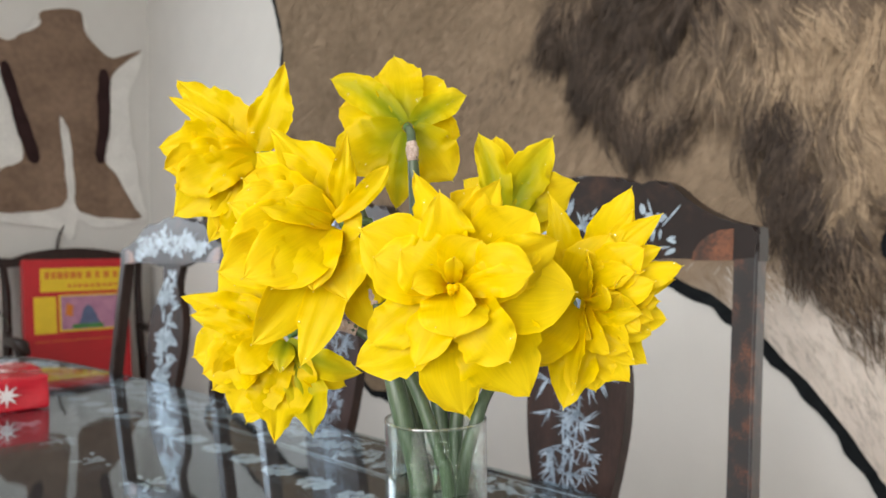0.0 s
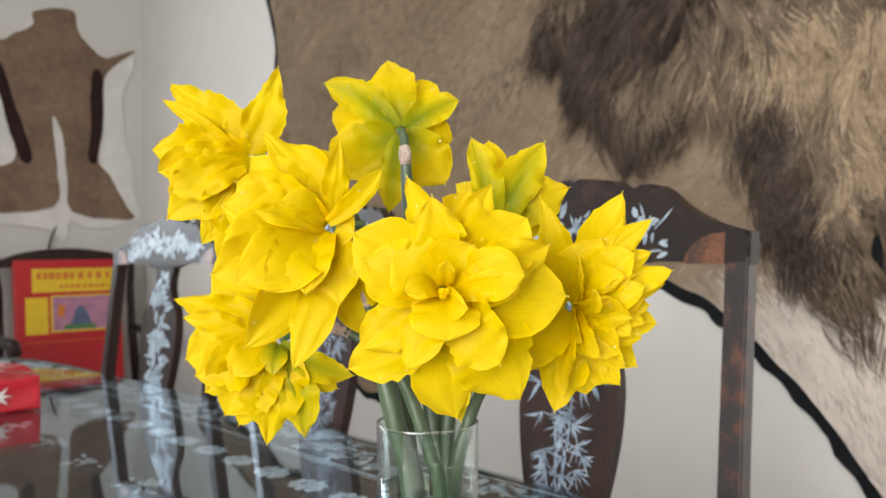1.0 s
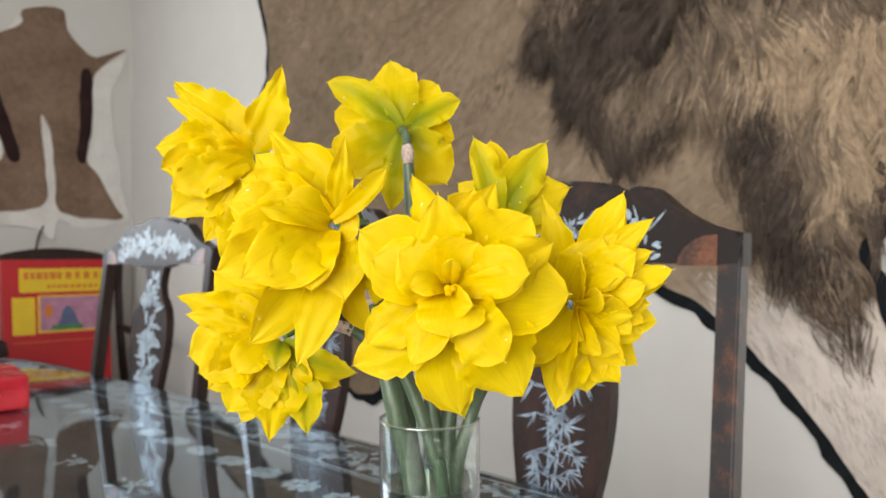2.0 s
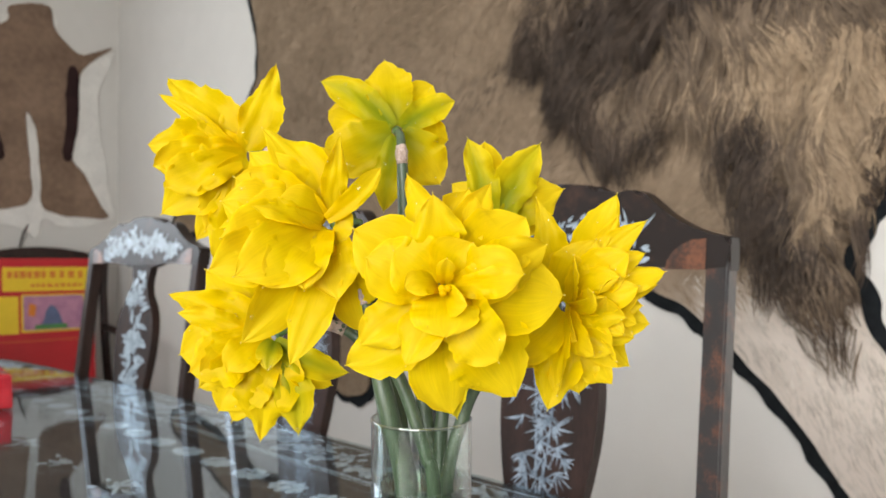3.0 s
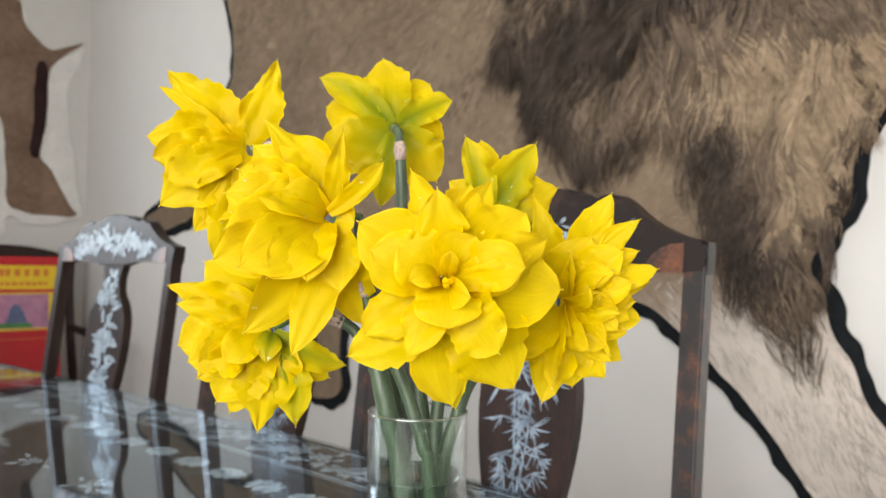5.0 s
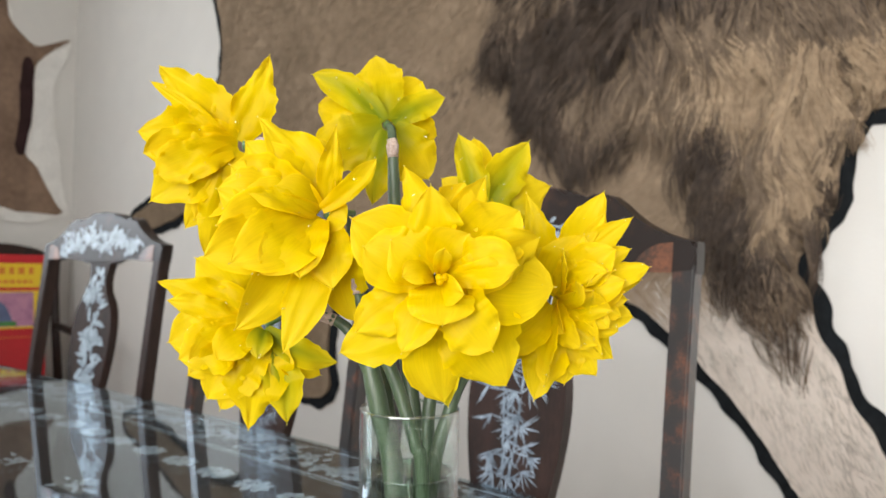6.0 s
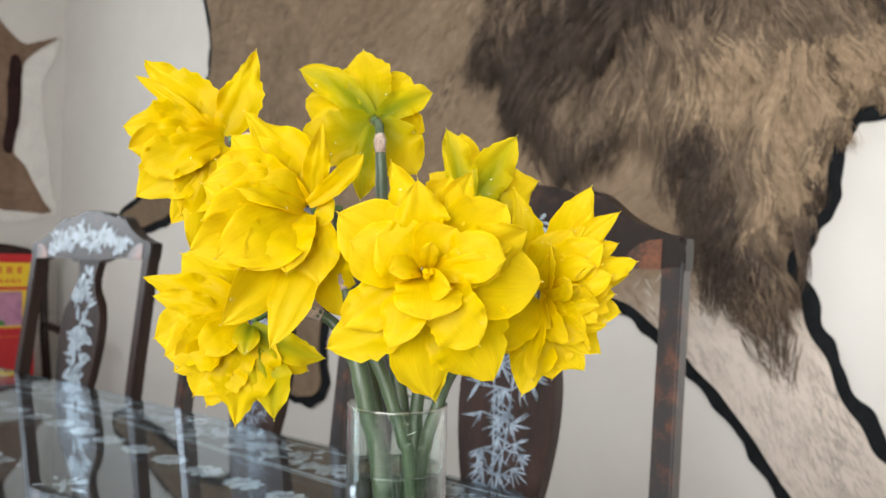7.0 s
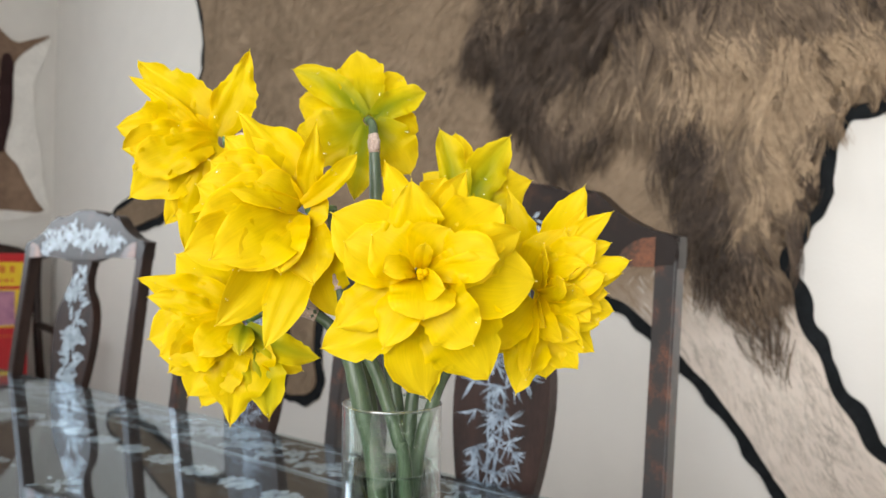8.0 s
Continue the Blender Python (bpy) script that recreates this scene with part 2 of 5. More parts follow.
P_BACK = petal_material("petal_back", (0.81, 0.645, 0.004), (0.45, 0.43, 0.006), 0.6, 0.6)
P_GREEN = petal_material("petal_greenish", (0.78, 0.65, 0.006), (0.38, 0.40, 0.008), 0.9, 1.2)


# ---- building helpers ----
def link_mesh(name, me, material, parent=None, label="", kind=""):
    for m in (material if isinstance(material, (list, tuple)) else [material]):
        me.materials.append(m)
    ob = new(name, me)
    if parent is not None:
        ob.parent = parent
    return tagged(ob, label=label, kind=kind)


def part(name, bm, material, parent=None, label="", smooth=False, kind=""):
    me = bpy.data.meshes.new(name)
    bmesh.ops.recalc_face_normals(bm, faces=bm.faces)
    for f in bm.faces:
        f.smooth = smooth
    bm.to_mesh(me)
    bm.free()
    return link_mesh(name, me, material, parent, label, kind)


def thing(name, label, category, group="", at=None):
    ob = new(name)
    ob.empty_display_size = 0.05
    if at is not None:
        ob.matrix_world = at
    return tagged(ob, label, category, group)


def box(bm, lo, hi, bevel=0.0, m=None):
    made = bmesh.ops.create_cube(bm, size=1.0)["verts"]
    c = [(a + b) / 2 for a, b in zip(lo, hi)]
    s = [abs(b - a) for a, b in zip(lo, hi)]
    bmesh.ops.scale(bm, vec=s, verts=made)
    bmesh.ops.translate(bm, vec=c, verts=made)
    if bevel:
        edges = list({e for v in made for e in v.link_edges})
        got = bmesh.ops.bevel(bm, geom=edges, offset=bevel, segments=2, affect="EDGES", profile=0.6)
        made = list({v for f in got["faces"] for v in f.verts} | {v for v in made if v.is_valid})
    if m is not None:
        bmesh.ops.transform(bm, matrix=m, verts=[v for v in made if v.is_valid])
    return bm


def tube(bm, points, radii, sides=10, caps=True):
    """A round bar along points."""
    pts = [Vector(p) for p in points]
    rings, side = [], None
    for i, p in enumerate(pts):
        d = (pts[min(i + 1, len(pts) - 1)] - pts[max(i - 1, 0)]).normalized()
        if side is None:
            side = d.orthogonal().normalized()
        side = (side - d * side.dot(d)).normalized()
        up = d.cross(side)
        r = radii[i] if isinstance(radii, (list, tuple)) else radii
        rings.append([bm.verts.new(p + (side * math.cos(a) + up * math.sin(a)) * r) for a in [2 * math.pi * k / sides for k in range(sides)]])
    for a, b in zip(rings, rings[1:]):
        for k in range(sides):
            bm.faces.new((a[k], a[(k + 1) % sides], b[(k + 1) % sides], b[k]))
    if caps:
        bm.faces.new(rings[0][::-1])
        bm.faces.new(rings[-1])
    return bm


def spline(points, n=6, closed=False):
    """Smooth 2D line through points."""
    p = [np.array(q, float) for q in points]
    out, count = [], len(p)
    for i in range(count if closed else count - 1):
        g = (lambda k: p[k % count]) if closed else (lambda k: p[min(max(k, 0), count - 1)])
        p0, p1, p2, p3 = g(i - 1), g(i), g(i + 1), g(i + 2)
        for k in range(n):
            t = k / n
            out.append(0.5 * (2 * p1 + (p2 - p0) * t + (2 * p0 - 5 * p1 + 4 * p2 - p3) * t * t + (3 * p1 - p0 - 3 * p2 + p3) * t ** 3))
    if not closed:
        out.append(p[-1])
    return [tuple(float(v) for v in q) for q in out]


def slab(bm, outline, depth, to3d, bevel=0.0):
    """A flat piece with an outline in 2D and a thickness; to3d(u, v, d) gives the place."""
    front = [bm.verts.new(to3d(u, v, depth)) for u, v in outline]
    back = [bm.verts.new(to3d(u, v, 0.0)) for u, v in outline]
    n = len(outline)
    top = bm.faces.new(front)
    bm.faces.new(back[::-1])
    for i in range(n):
        bm.faces.new((front[i], back[i], back[(i + 1) % n], front[(i + 1) % n]))
    if bevel:
        bmesh.ops.bevel(bm, geom=list(top.edges), offset=bevel, segments=2, affect="EDGES")
    return bm


def inside(px, pz, outline):
    """Which of the points lie inside a closed outline."""
    o = np.array(outline)
    r = np.zeros(len(px), bool)
    for (x0, z0), (x1, z1) in zip(o, np.roll(o, -1, 0)):
        if z0 != z1:
            r ^= ((z0 > pz) != (z1 > pz)) & (px < (x1 - x0) * (pz - z0) / (z1 - z0) + x0)
    return r

# ---- the room ----
X0, X1, Y0, Y1, H = -3.25, 2.3, -2.6, 1.2295, 2.75
HIDE_SCALE = 1.0912
WINDOWS = [(-0.25, 2.25)]
WEST, WSILL = (-1.70, -0.40), 1.30
SILL, HEAD = 0.50, 2.40


def room():
    bm = box(bmesh.new(), (X0 - 0.15, Y0 - 0.2, -0.1), (X1 + 0.15, Y1 + 0.15, 0.0))
    tagged(part("floor", bm, M_FLOOR, kind="structure"), "dark wooden floor under the table", "floor")
    bm = box(bmesh.new(), (X0 - 0.15, Y0 - 0.2, H), (X1 + 0.15, Y1 + 0.15, H + 0.1))
    tagged(part("ceiling", bm, M_CEIL, kind="structure"), "plain white ceiling", "ceiling")
    bm = box(bmesh.new(), (X0 - 0.15, Y1, 0), (X1 + 0.15, Y1 + 0.15, H))
    tagged(part("wall_north", bm, M_WALL, kind="structure"), "cream painted wall behind the large fur hide", "wall")
    bm = bmesh.new()
    box(bm, (X0 - 0.15, Y0, 0), (X0, WEST[0], H))
    box(bm, (X0 - 0.15, WEST[1], 0), (X0, Y1, H))
    box(bm, (X0 - 0.15, WEST[0], 0), (X0, WEST[1], WSILL))
    box(bm, (X0 - 0.15, WEST[0], HEAD), (X0, WEST[1], H))
    tagged(part("wall_west", bm, M_WALL, kind="structure"), "cream painted wall with a small hide", "wall")
    bm = box(bmesh.new(), (X1, Y0, 0), (X1 + 0.15, Y1, H))
    tagged(part("wall_east", bm, M_WALL, kind="structure"), "cream painted side wall", "wall")
    bm = bmesh.new()
    xs = [X0 - 0.15] + [v for w in WINDOWS for v in w] + [X1 + 0.15]
    for a, b in zip(xs[::2], xs[1::2]):
        box(bm, (a, Y0 - 0.2, 0), (b, Y0, H))
    for a, b in WINDOWS:
        box(bm, (a, Y0 - 0.2, 0), (b, Y0, SILL))
        box(bm, (a, Y0 - 0.2, HEAD), (b, Y0, H))
    tagged(part("wall_south", bm, M_WALL, kind="structure"), "cream painted wall with a wide window", "wall")
    for i, (a, b) in enumerate(WINDOWS):
        w = tagged(thing("window_%d" % (i + 1), "white framed window letting in daylight", "window"), kind="structure")
        bm = bmesh.new()
        for lo, hi in (((a, SILL), (a + 0.06, HEAD)), ((b - 0.06, SILL), (b, HEAD)), ((a + 0.06, SILL), (b - 0.06, SILL + 0.06)), ((a + 0.06, HEAD - 0.06), (b - 0.06, HEAD)),
                       (((a + b) / 2 - 0.025, SILL + 0.06), ((a + b) / 2 + 0.025, HEAD - 0.06))):
            box(bm, (lo[0], Y0 - 0.16, lo[1]), (hi[0], Y0 - 0.11, hi[1]), 0.004)
        part("window_frame", bm, M_TRIM, w)
        bm = box(bmesh.new(), (a, Y0 - 0.1, SILL), (b, Y0 + 0.04, SILL + 0.03), 0.005)
        part("window_sill", bm, M_TRIM, w)
    a, b = WEST
    w = tagged(thing("window_2", "white framed window letting in daylight", "window"), kind="structure")
    bm = bmesh.new()
    for lo, hi in (((a, WSILL), (a + 0.06, HEAD)), ((b - 0.06, WSILL), (b, HEAD)), ((a + 0.06, WSILL), (b - 0.06, WSILL + 0.06)), ((a + 0.06, HEAD - 0.06), (b - 0.06, HEAD)),
                   (((a + b) / 2 - 0.025, WSILL + 0.06), ((a + b) / 2 + 0.025, HEAD - 0.06))):
        box(bm, (X0 - 0.13, lo[0], lo[1]), (X0 - 0.09, hi[0], hi[1]), 0.004)
    part("window_frame", bm, M_TRIM, w)
    part("window_sill", box(bmesh.new(), (X0 - 0.08, a, WSILL), (X0 + 0.04, b, WSILL + 0.03), 0.005), M_TRIM, w)
    bm = bmesh.new()
    box(bm, (X0, Y1 - 0.018, 0), (X1, Y1, 0.11), 0.003)
    box(bm, (X0, Y0 + 0.002, 0), (X0 + 0.018, Y1 - 0.02, 0.11), 0.003)
    tagged(part("baseboard", bm, M_TRIM, kind="structure"), "white baseboard along the walls", "baseboard")


room()

# ---- dining table ----
TC, TL, TW, TZ, POW = (-0.65, -0.10), 1.55, 0.506, 0.752, 6.0


def table_line(inset, n=120):
    """The table's rounded outline, drawn in by inset."""
    out = []
    for k in range(n):
        a = 2 * math.pi * k / n
        c, s = math.cos(a), math.sin(a)
        out.append((TC[0] + (TL - inset) * math.copysign(abs(c) ** (2 / POW), c), TC[1] + (TW - inset) * math.copysign(abs(s) ** (2 / POW), s)))
    return out


def along(line, step):
    """Even places with their direction on a closed line."""
    pts = [Vector((*p, 0)) for p in line] + [Vector((*line[0], 0))]
    out, left = [], 0.0
    for a, b in zip(pts, pts[1:]):
        seg = (b - a).length
        d = (b - a).normalized()
        while left < seg:
            out.append((a + d * left, math.atan2(d.y, d.x)))
            left += step
        left -= seg
    return out


def blob(bm, c, rx, ry, turn, z, high=0.0006, n=12, wob=0.12, rnd=random):
    """A thin rounded inlay chip lying on a table."""
    ring = []
    for k in range(n):
        a = 2 * math.pi * k / n
        r = 1 + rnd.uniform(-wob, wob)
        x, y = rx * r * math.cos(a), ry * r * math.sin(a)
        ring.append((c[0] + x * math.cos(turn) - y * math.sin(turn), c[1] + x * math.sin(turn) + y * math.cos(turn)))
    top = [bm.verts.new((x, y, z + high)) for x, y in ring]
    bot = [bm.verts.new((x, y, z - 0.0006)) for x, y in ring]
    bm.faces.new(top)
    for k in range(n):
        bm.faces.new((top[k], bot[k], bot[(k + 1) % n], top[(k + 1) % n]))


def dining_table():
    t = thing("dining_table", "long dark rosewood table with pearl inlay under a glass sheet", "table")
    flat = lambda u, v, d: (u, v, TZ - 0.035 + d)
    top = part("tabletop", slab(bmesh.new(), table_line(0.0), 0.035, flat, 0.006), M_TABLE, t, "rosewood top with mother-of-pearl inlay")
    part("apron", slab(bmesh.new(), table_line(0.07), 0.07, lambda u, v, d: (u, v, TZ - 0.105 + d)), M_ROSE, t)
    for sx in (-1, 1):
        for sy in (-1, 1):
            bm = bmesh.new()
            x, y = TC[0] + sx * 1.15, TC[1] + sy * 0.34
            tube(bm, [(x, y, TZ - 0.1), (x, y, 0.45), (x + sx * 0.01, y, 0.2), (x + sx * 0.03, y + sy * 0.02, 0.0)], [0.045, 0.036, 0.03, 0.036], 12)
            part("leg", bm, M_ROSE, t, smooth=True)
    # pearl: a row of ovals, two thin strings, a band of blossoms and leaves
    rnd = random.Random(5)
    bm = bmesh.new()
    for p, a in along(table_line(0.187), 0.081):
        for k in range(9):
            q = 2 * math.pi * k / 9 + 0.3
            blob(bm, (p.x + 0.021 * math.cos(q) * math.cos(a) - 0.013 * math.sin(q) * math.sin(a), p.y + 0.021 * math.cos(q) * math.sin(a) + 0.013 * math.sin(q) * math.cos(a)),
                 0.0085, 0.0062, a + q, TZ, n=9, wob=0.12, rnd=rnd)
        blob(bm, (p.x + 0.004, p.y), 0.012, 0.005, a + 0.3, TZ, n=8, rnd=rnd)
    part("oval_inlay", bm, M_PEARL_TABLE, top, "row of pale pearl ovals", kind="stuff")
    bm = bmesh.new()
    for inset, wide in ((0.110, 0.0022), (0.118, 0.0012), (0.016, 0.0016)):
        outer, inner = table_line(inset - wide), table_line(inset + wide)
        vo = [bm.verts.new((x, y, TZ + 0.0007)) for x, y in outer]
        vi = [bm.verts.new((x, y, TZ + 0.0007)) for x, y in inner]
        for k in range(len(vo)):
            j = (k + 1) % len(vo)
            bm.faces.new((vo[k], vo[j], vi[j], vi[k]))
    part("string_inlay", bm, M_PEARL_TABLE, top, "thin pearl lines", kind="stuff")
    bm = bmesh.new()
    for p, a in along(table_line(0.062), 0.017):
        c = (p.x + rnd.uniform(-0.008, 0.008) - math.sin(a) * rnd.uniform(-0.026, 0.026), p.y + math.cos(a) * rnd.uniform(-0.026, 0.026))
        if rnd.random() < 0.55:
            q0 = rnd.random() * 6
            for k in range(5):
                q = q0 + 2 * math.pi * k / 5
                blob(bm, (c[0] + 0.0085 * math.cos(q), c[1] + 0.0085 * math.sin(q)), 0.007, 0.0042, q, TZ, n=7, rnd=rnd)
        for k in range(4):
            q = rnd.random() * 6.28
            d = rnd.uniform(0.010, 0.020)
            blob(bm, (c[0] + d * math.cos(q), c[1] + d * math.sin(q)), rnd.uniform(0.008, 0.014), 0.0040, q + rnd.uniform(-0.6, 0.6), TZ, n=7, rnd=rnd)
    part("blossom_inlay", bm, M_PEARL_TABLE, top, "band of small pearl blossoms and leaves", kind="stuff")
    bm = bmesh.new()
    for p, a in along(table_line(0.33), 0.16):
        for k in range(14):
            q, d = rnd.random() * 6.28, rnd.uniform(0.0, 0.04)
            blob(bm, (p.x + d * math.cos(q), p.y + d * math.sin(q) * 0.7), rnd.uniform(0.006, 0.013), 0.003, q, TZ, n=7, rnd=rnd)
    part("spray_inlay", bm, M_PEARL_TABLE, top, "pearl sprays towards the middle", kind="stuff")
    sheet = part("glass_sheet", slab(bmesh.new(), [(TC[0] + 0.17 + (x - TC[0]) * 0.86, y) for x, y in table_line(0.012)], 0.006, lambda u, v, d: (u, v, TZ + 0.002 + d), 0.0015), M_SHEET, t, "clear glass sheet with a pale green edge")
    sheet.visible_shadow = False
    sheet.data.materials.append(M_CLEAR)
    for p in sheet.data.polygons:
        p.material_index = 1 if p.normal.z < -0.5 else 0


dining_table()

# ---- chairs ----
RAKE = math.tan(radians(7.0))


def chair_back_point(u, z, d):
    """A place on the raked back: u across, z up, d towards the table."""
    return (u, (z - 1.05) * RAKE - d, z)


def leaf_chip(bm, u, z, length, wide, turn, d0, curve=0.0):
    """One pearl sliver: bamboo leaf or twig, set into a chair's back."""
    pts = []
    for s in (0, 0.25, 0.5, 0.75, 1.0):
        w = wide * math.sin(math.pi * (0.12 + 0.88 * s)) ** 0.8
        bend = curve * s * s * length
        pts.append((s * length, w + bend, -w + bend))
    c, si = math.cos(turn), math.sin(turn)
    left = [bm.verts.new(chair_back_point(u + x * c - a * si, z + x * si + a * c, d0)) for x, a, b in pts]
    right = [bm.verts.new(chair_back_point(u + x * c - b * si, z + x * si + b * c, d0)) for x, a, b in pts]
    for k in range(4):
        bm.faces.new((left[k], left[k + 1], right[k + 1], right[k]))


def twig(bm, u, z, length, turn, d0, wide=0.0013):
    leaf_chip(bm, u, z, length, wide, turn, d0, 0.05)


def dining_chair(name, label, category, seed, blossoms=False):
    """Rosewood chair: scalloped crest rail, vase-shaped splat, posts, seat, legs, pearl inlay. Faces -y, origin on the floor under the back."""
    rnd = random.Random(seed)
    ch = thing(name, label, category)
    half = 0.205
    top = [(0, 1.124), (0.05, 1.118), (0.072, 1.106), (0.090, 1.110), (0.115, 1.106), (0.148, 1.080), (0.182, 1.062), (0.2165, 1.053)]
    low = [(0.2174, 1.045), (0.2174, 1.018), (0.188, 1.020), (0.12, 1.026), (0.075, 1.022), (0.045, 1.012)]
    right = spline(top, 4) + low
    outline = right + [(-u, z) for u, z in reversed(right[1:])]
    rail = part("crest_rail", slab(bmesh.new(), outline, 0.026, chair_back_point, 0.004), M_RAIL, ch, "scalloped rail with pearl sprays", smooth=False)
    bm = bmesh.new()
    for side in (-1, 1):
        # amber-coloured burl let into the rail's corner
        arc = [(0.192, 1.0195), (0.147, 1.0195)] + [(0.192 - 0.045 * math.cos(a), 1.0195 + 0.034 * math.sin(a)) for a in (0.3, 0.6, 0.9, 1.2)] + [(0.192, 1.0525)]
        part("corner_burl", slab(bmesh.new(), [(side * u, z) for u, z in (arc if side > 0 else arc[::-1])], 0.0008, lambda u, z, d: chair_back_point(u, z, 0.0262 + d)), M_AMBER, rail, "amber burl corner")
        for k in range(22 if blossoms else 12):
            u = side * (0.006 + (0.0062 if blossoms else 0.0105) * k)
            zc = 1.066 - abs(u) * 0.14 + rnd.uniform(-0.016, 0.020)
            a = rnd.uniform(0, 6.28)
            twig(bm, u, zc, rnd.uniform(0.018, 0.034), a, 0.0272)
            for j in range(5 if blossoms else 3):
                leaf_chip(bm, u + rnd.uniform(-0.012, 0.012), zc + rnd.uniform(-0.01, 0.01), rnd.uniform(0.010, 0.022), rnd.uniform(0.0026, 0.0058) if blossoms else rnd.uniform(0.0020, 0.0042), rnd.uniform(0, 6.28), 0.0272 + 0.0002 * j, rnd.uniform(-0.3, 0.3))
    part("inlay", bm, M_PEARL_CREST, rail, "pale pearl blossom sprays", kind="stuff")
    # splat
    side = spline([(0.038, 1.016), (0.030, 0.985), (0.034, 0.955), (0.057, 0.925), (0.069, 0.885), (0.0695, 0.83), (0.061, 0.77), (0.046, 0.70), (0.040, 0.62), (0.052, 0.56), (0.055, 0.50)], 3)
    outline = side + [(-u, z) for u, z in reversed(side)]
    splat = part("splat", slab(bmesh.new(), outline, 0.018, chair_back_point, 0.003), M_ROSE, ch, "vase-shaped splat with pearl bamboo")
    fit_half = lambda zz: float(np.interp(zz, [q[1] for q in side[::-1]], [q[0] for q in side[::-1]]))
    bm = bmesh.new()
    if blossoms:
        # clusters of broad pearl petals and leaves down the middle
        z = 0.60
        while z < 0.985:
            u, r = rnd.uniform(-0.008, 0.008), min(0.040, fit_half(z) - 0.008)
            for j in range(11):
                a = rnd.uniform(0, 6.28)
                d = rnd.uniform(0.1, 0.6) * r
                leaf_chip(bm, u + d * math.cos(a), z + d * math.sin(a), rnd.uniform(0.6, 1.0) * r, rnd.uniform(0.0045, 0.008), a + rnd.uniform(-0.7, 0.7), 0.0187 + 0.0001 * j, rnd.uniform(-0.3, 0.3))
            z += rnd.uniform(0.026, 0.040)
    else:
        stalks = []
        for u0, lean in ((-0.038, 0.02), (-0.012, -0.08), (0.010, 0.05), (0.034, -0.06)):
            z, u = 0.60 + rnd.uniform(0, 0.03), u0
            while z < 0.95 and abs(u) < fit_half(z) - 0.010:
                leaf_chip(bm, u, z, 0.034, 0.0019, math.pi / 2 + lean, 0.0187)
                u -= 0.034 * math.sin(lean)
                z += 0.035
                lean = 0.6 * lean + rnd.uniform(-0.16, 0.16)
                stalks.append((u, z))
        for u, z in stalks * 3:
            sgn = rnd.choice((-1, 1))
            uu, zz = u + sgn * rnd.uniform(0.003, 0.024), z + rnd.uniform(-0.016, 0.016)
            if abs(uu) > fit_half(zz) - 0.006:
                continue
            leaf_chip(bm, u, z, math.hypot(uu - u, zz - z) + 0.002, 0.0010, math.atan2(zz - z, uu - u), 0.0186)
            a0 = -math.pi / 2 + sgn * rnd.uniform(0.3, 1.2)
            for j in range(rnd.choice((4, 5, 6, 7))):
                a = a0 + (j - 2.5) * rnd.uniform(0.30, 0.42) + rnd.uniform(-0.15, 0.15)
                ln = rnd.uniform(0.014, 0.032)
                if abs(uu + ln * math.cos(a)) < fit_half(zz + ln * math.sin(a)) - 0.004:
                    leaf_chip(bm, uu, zz, ln, rnd.uniform(0.0007, 0.0016), a, 0.0188 + 0.0001 * j, rnd.uniform(-0.4, 0.4))
    part("inlay", bm, M_PEARL_CREST if blossoms else M_PEARL, splat, "white pearl blossoms" if blossoms else "pale blue-white pearl bamboo stalks and leaves", kind="stuff")
    # posts, seat, legs, stretchers
    for s in (-1, 1):
        bm = bmesh.new()
        zs = [1.030, 0.98, 0.86, 0.74, 0.60, 0.46]
        rings = []
        for z in zs:
            w = 0.0124 + 0.004 * max(0, 0.75 - z)
            u = s * (half - 0.001 + 0.012 * max(0, 0.8 - z))
            d = 0.0257
            rings.append([bm.verts.new(chair_back_point(u + a * w, z, b)) for a, b in ((-1, 0), (1, 0), (1, d), (-1, d))])
        for a, b in zip(rings, rings[1:]):
            for k in range(4):
                bm.faces.new((a[k], a[(k + 1) % 4], b[(k + 1) % 4], b[k]))
        bm.faces.new(rings[0])
        bm.faces.new(rings[-1][::-1])
        bmesh.ops.bevel(bm, geom=[e for e in bm.edges], offset=0.0025, segments=2, affect="EDGES")
        part("post", bm, M_ROSE if blossoms else M_FLAME, ch)
    yb = (0.46 - 1.05) * RAKE
    bm = box(bmesh.new(), (-0.23, yb - 0.43, 0.43), (0.23, yb + 0.005, 0.47), 0.008)
    part("seat", bm, M_ROSE, ch)
    for s in (-1, 1):
        bm = box(bmesh.new(), (s * 0.205 - 0.019, yb - 0.42, 0.0), (s * 0.205 + 0.019, yb - 0.382, 0.43), 0.004)
        part("leg", bm, M_ROSE, ch)
        bm = box(bmesh.new(), (s * 0.205 - 0.018, yb - 0.035, 0.0), (s * 0.205 + 0.018, yb + 0.001, 0.43), 0.004)
        part("leg", bm, M_ROSE, ch)
        bm = box(bmesh.new(), (s * 0.205 - 0.011, yb - 0.382, 0.16), (s * 0.205 + 0.011, yb - 0.035, 0.185), 0.003)
        part("stretcher", bm, M_ROSE, ch)
    return ch


CHAIR_LABEL = "carved dark rosewood chair with pearl inlay pushed to the table"
first = dining_chair("dining_chair", CHAIR_LABEL, "chair", 3)
tagged(first, group="chairs along the table")
first.matrix_world = pose(-0.208, 0.470, 0)
copy_thing(first, pose(-0.694, 0.470, 0))
far_chair = dining_chair("dining_chair", "carved dark rosewood chair with pearl blossom inlay at the table", "chair", 12, True)
tagged(far_chair, group="chairs along the table")
far_chair.matrix_world = pose(-1.290, 0.452, 0, 0, 0, 6.2)


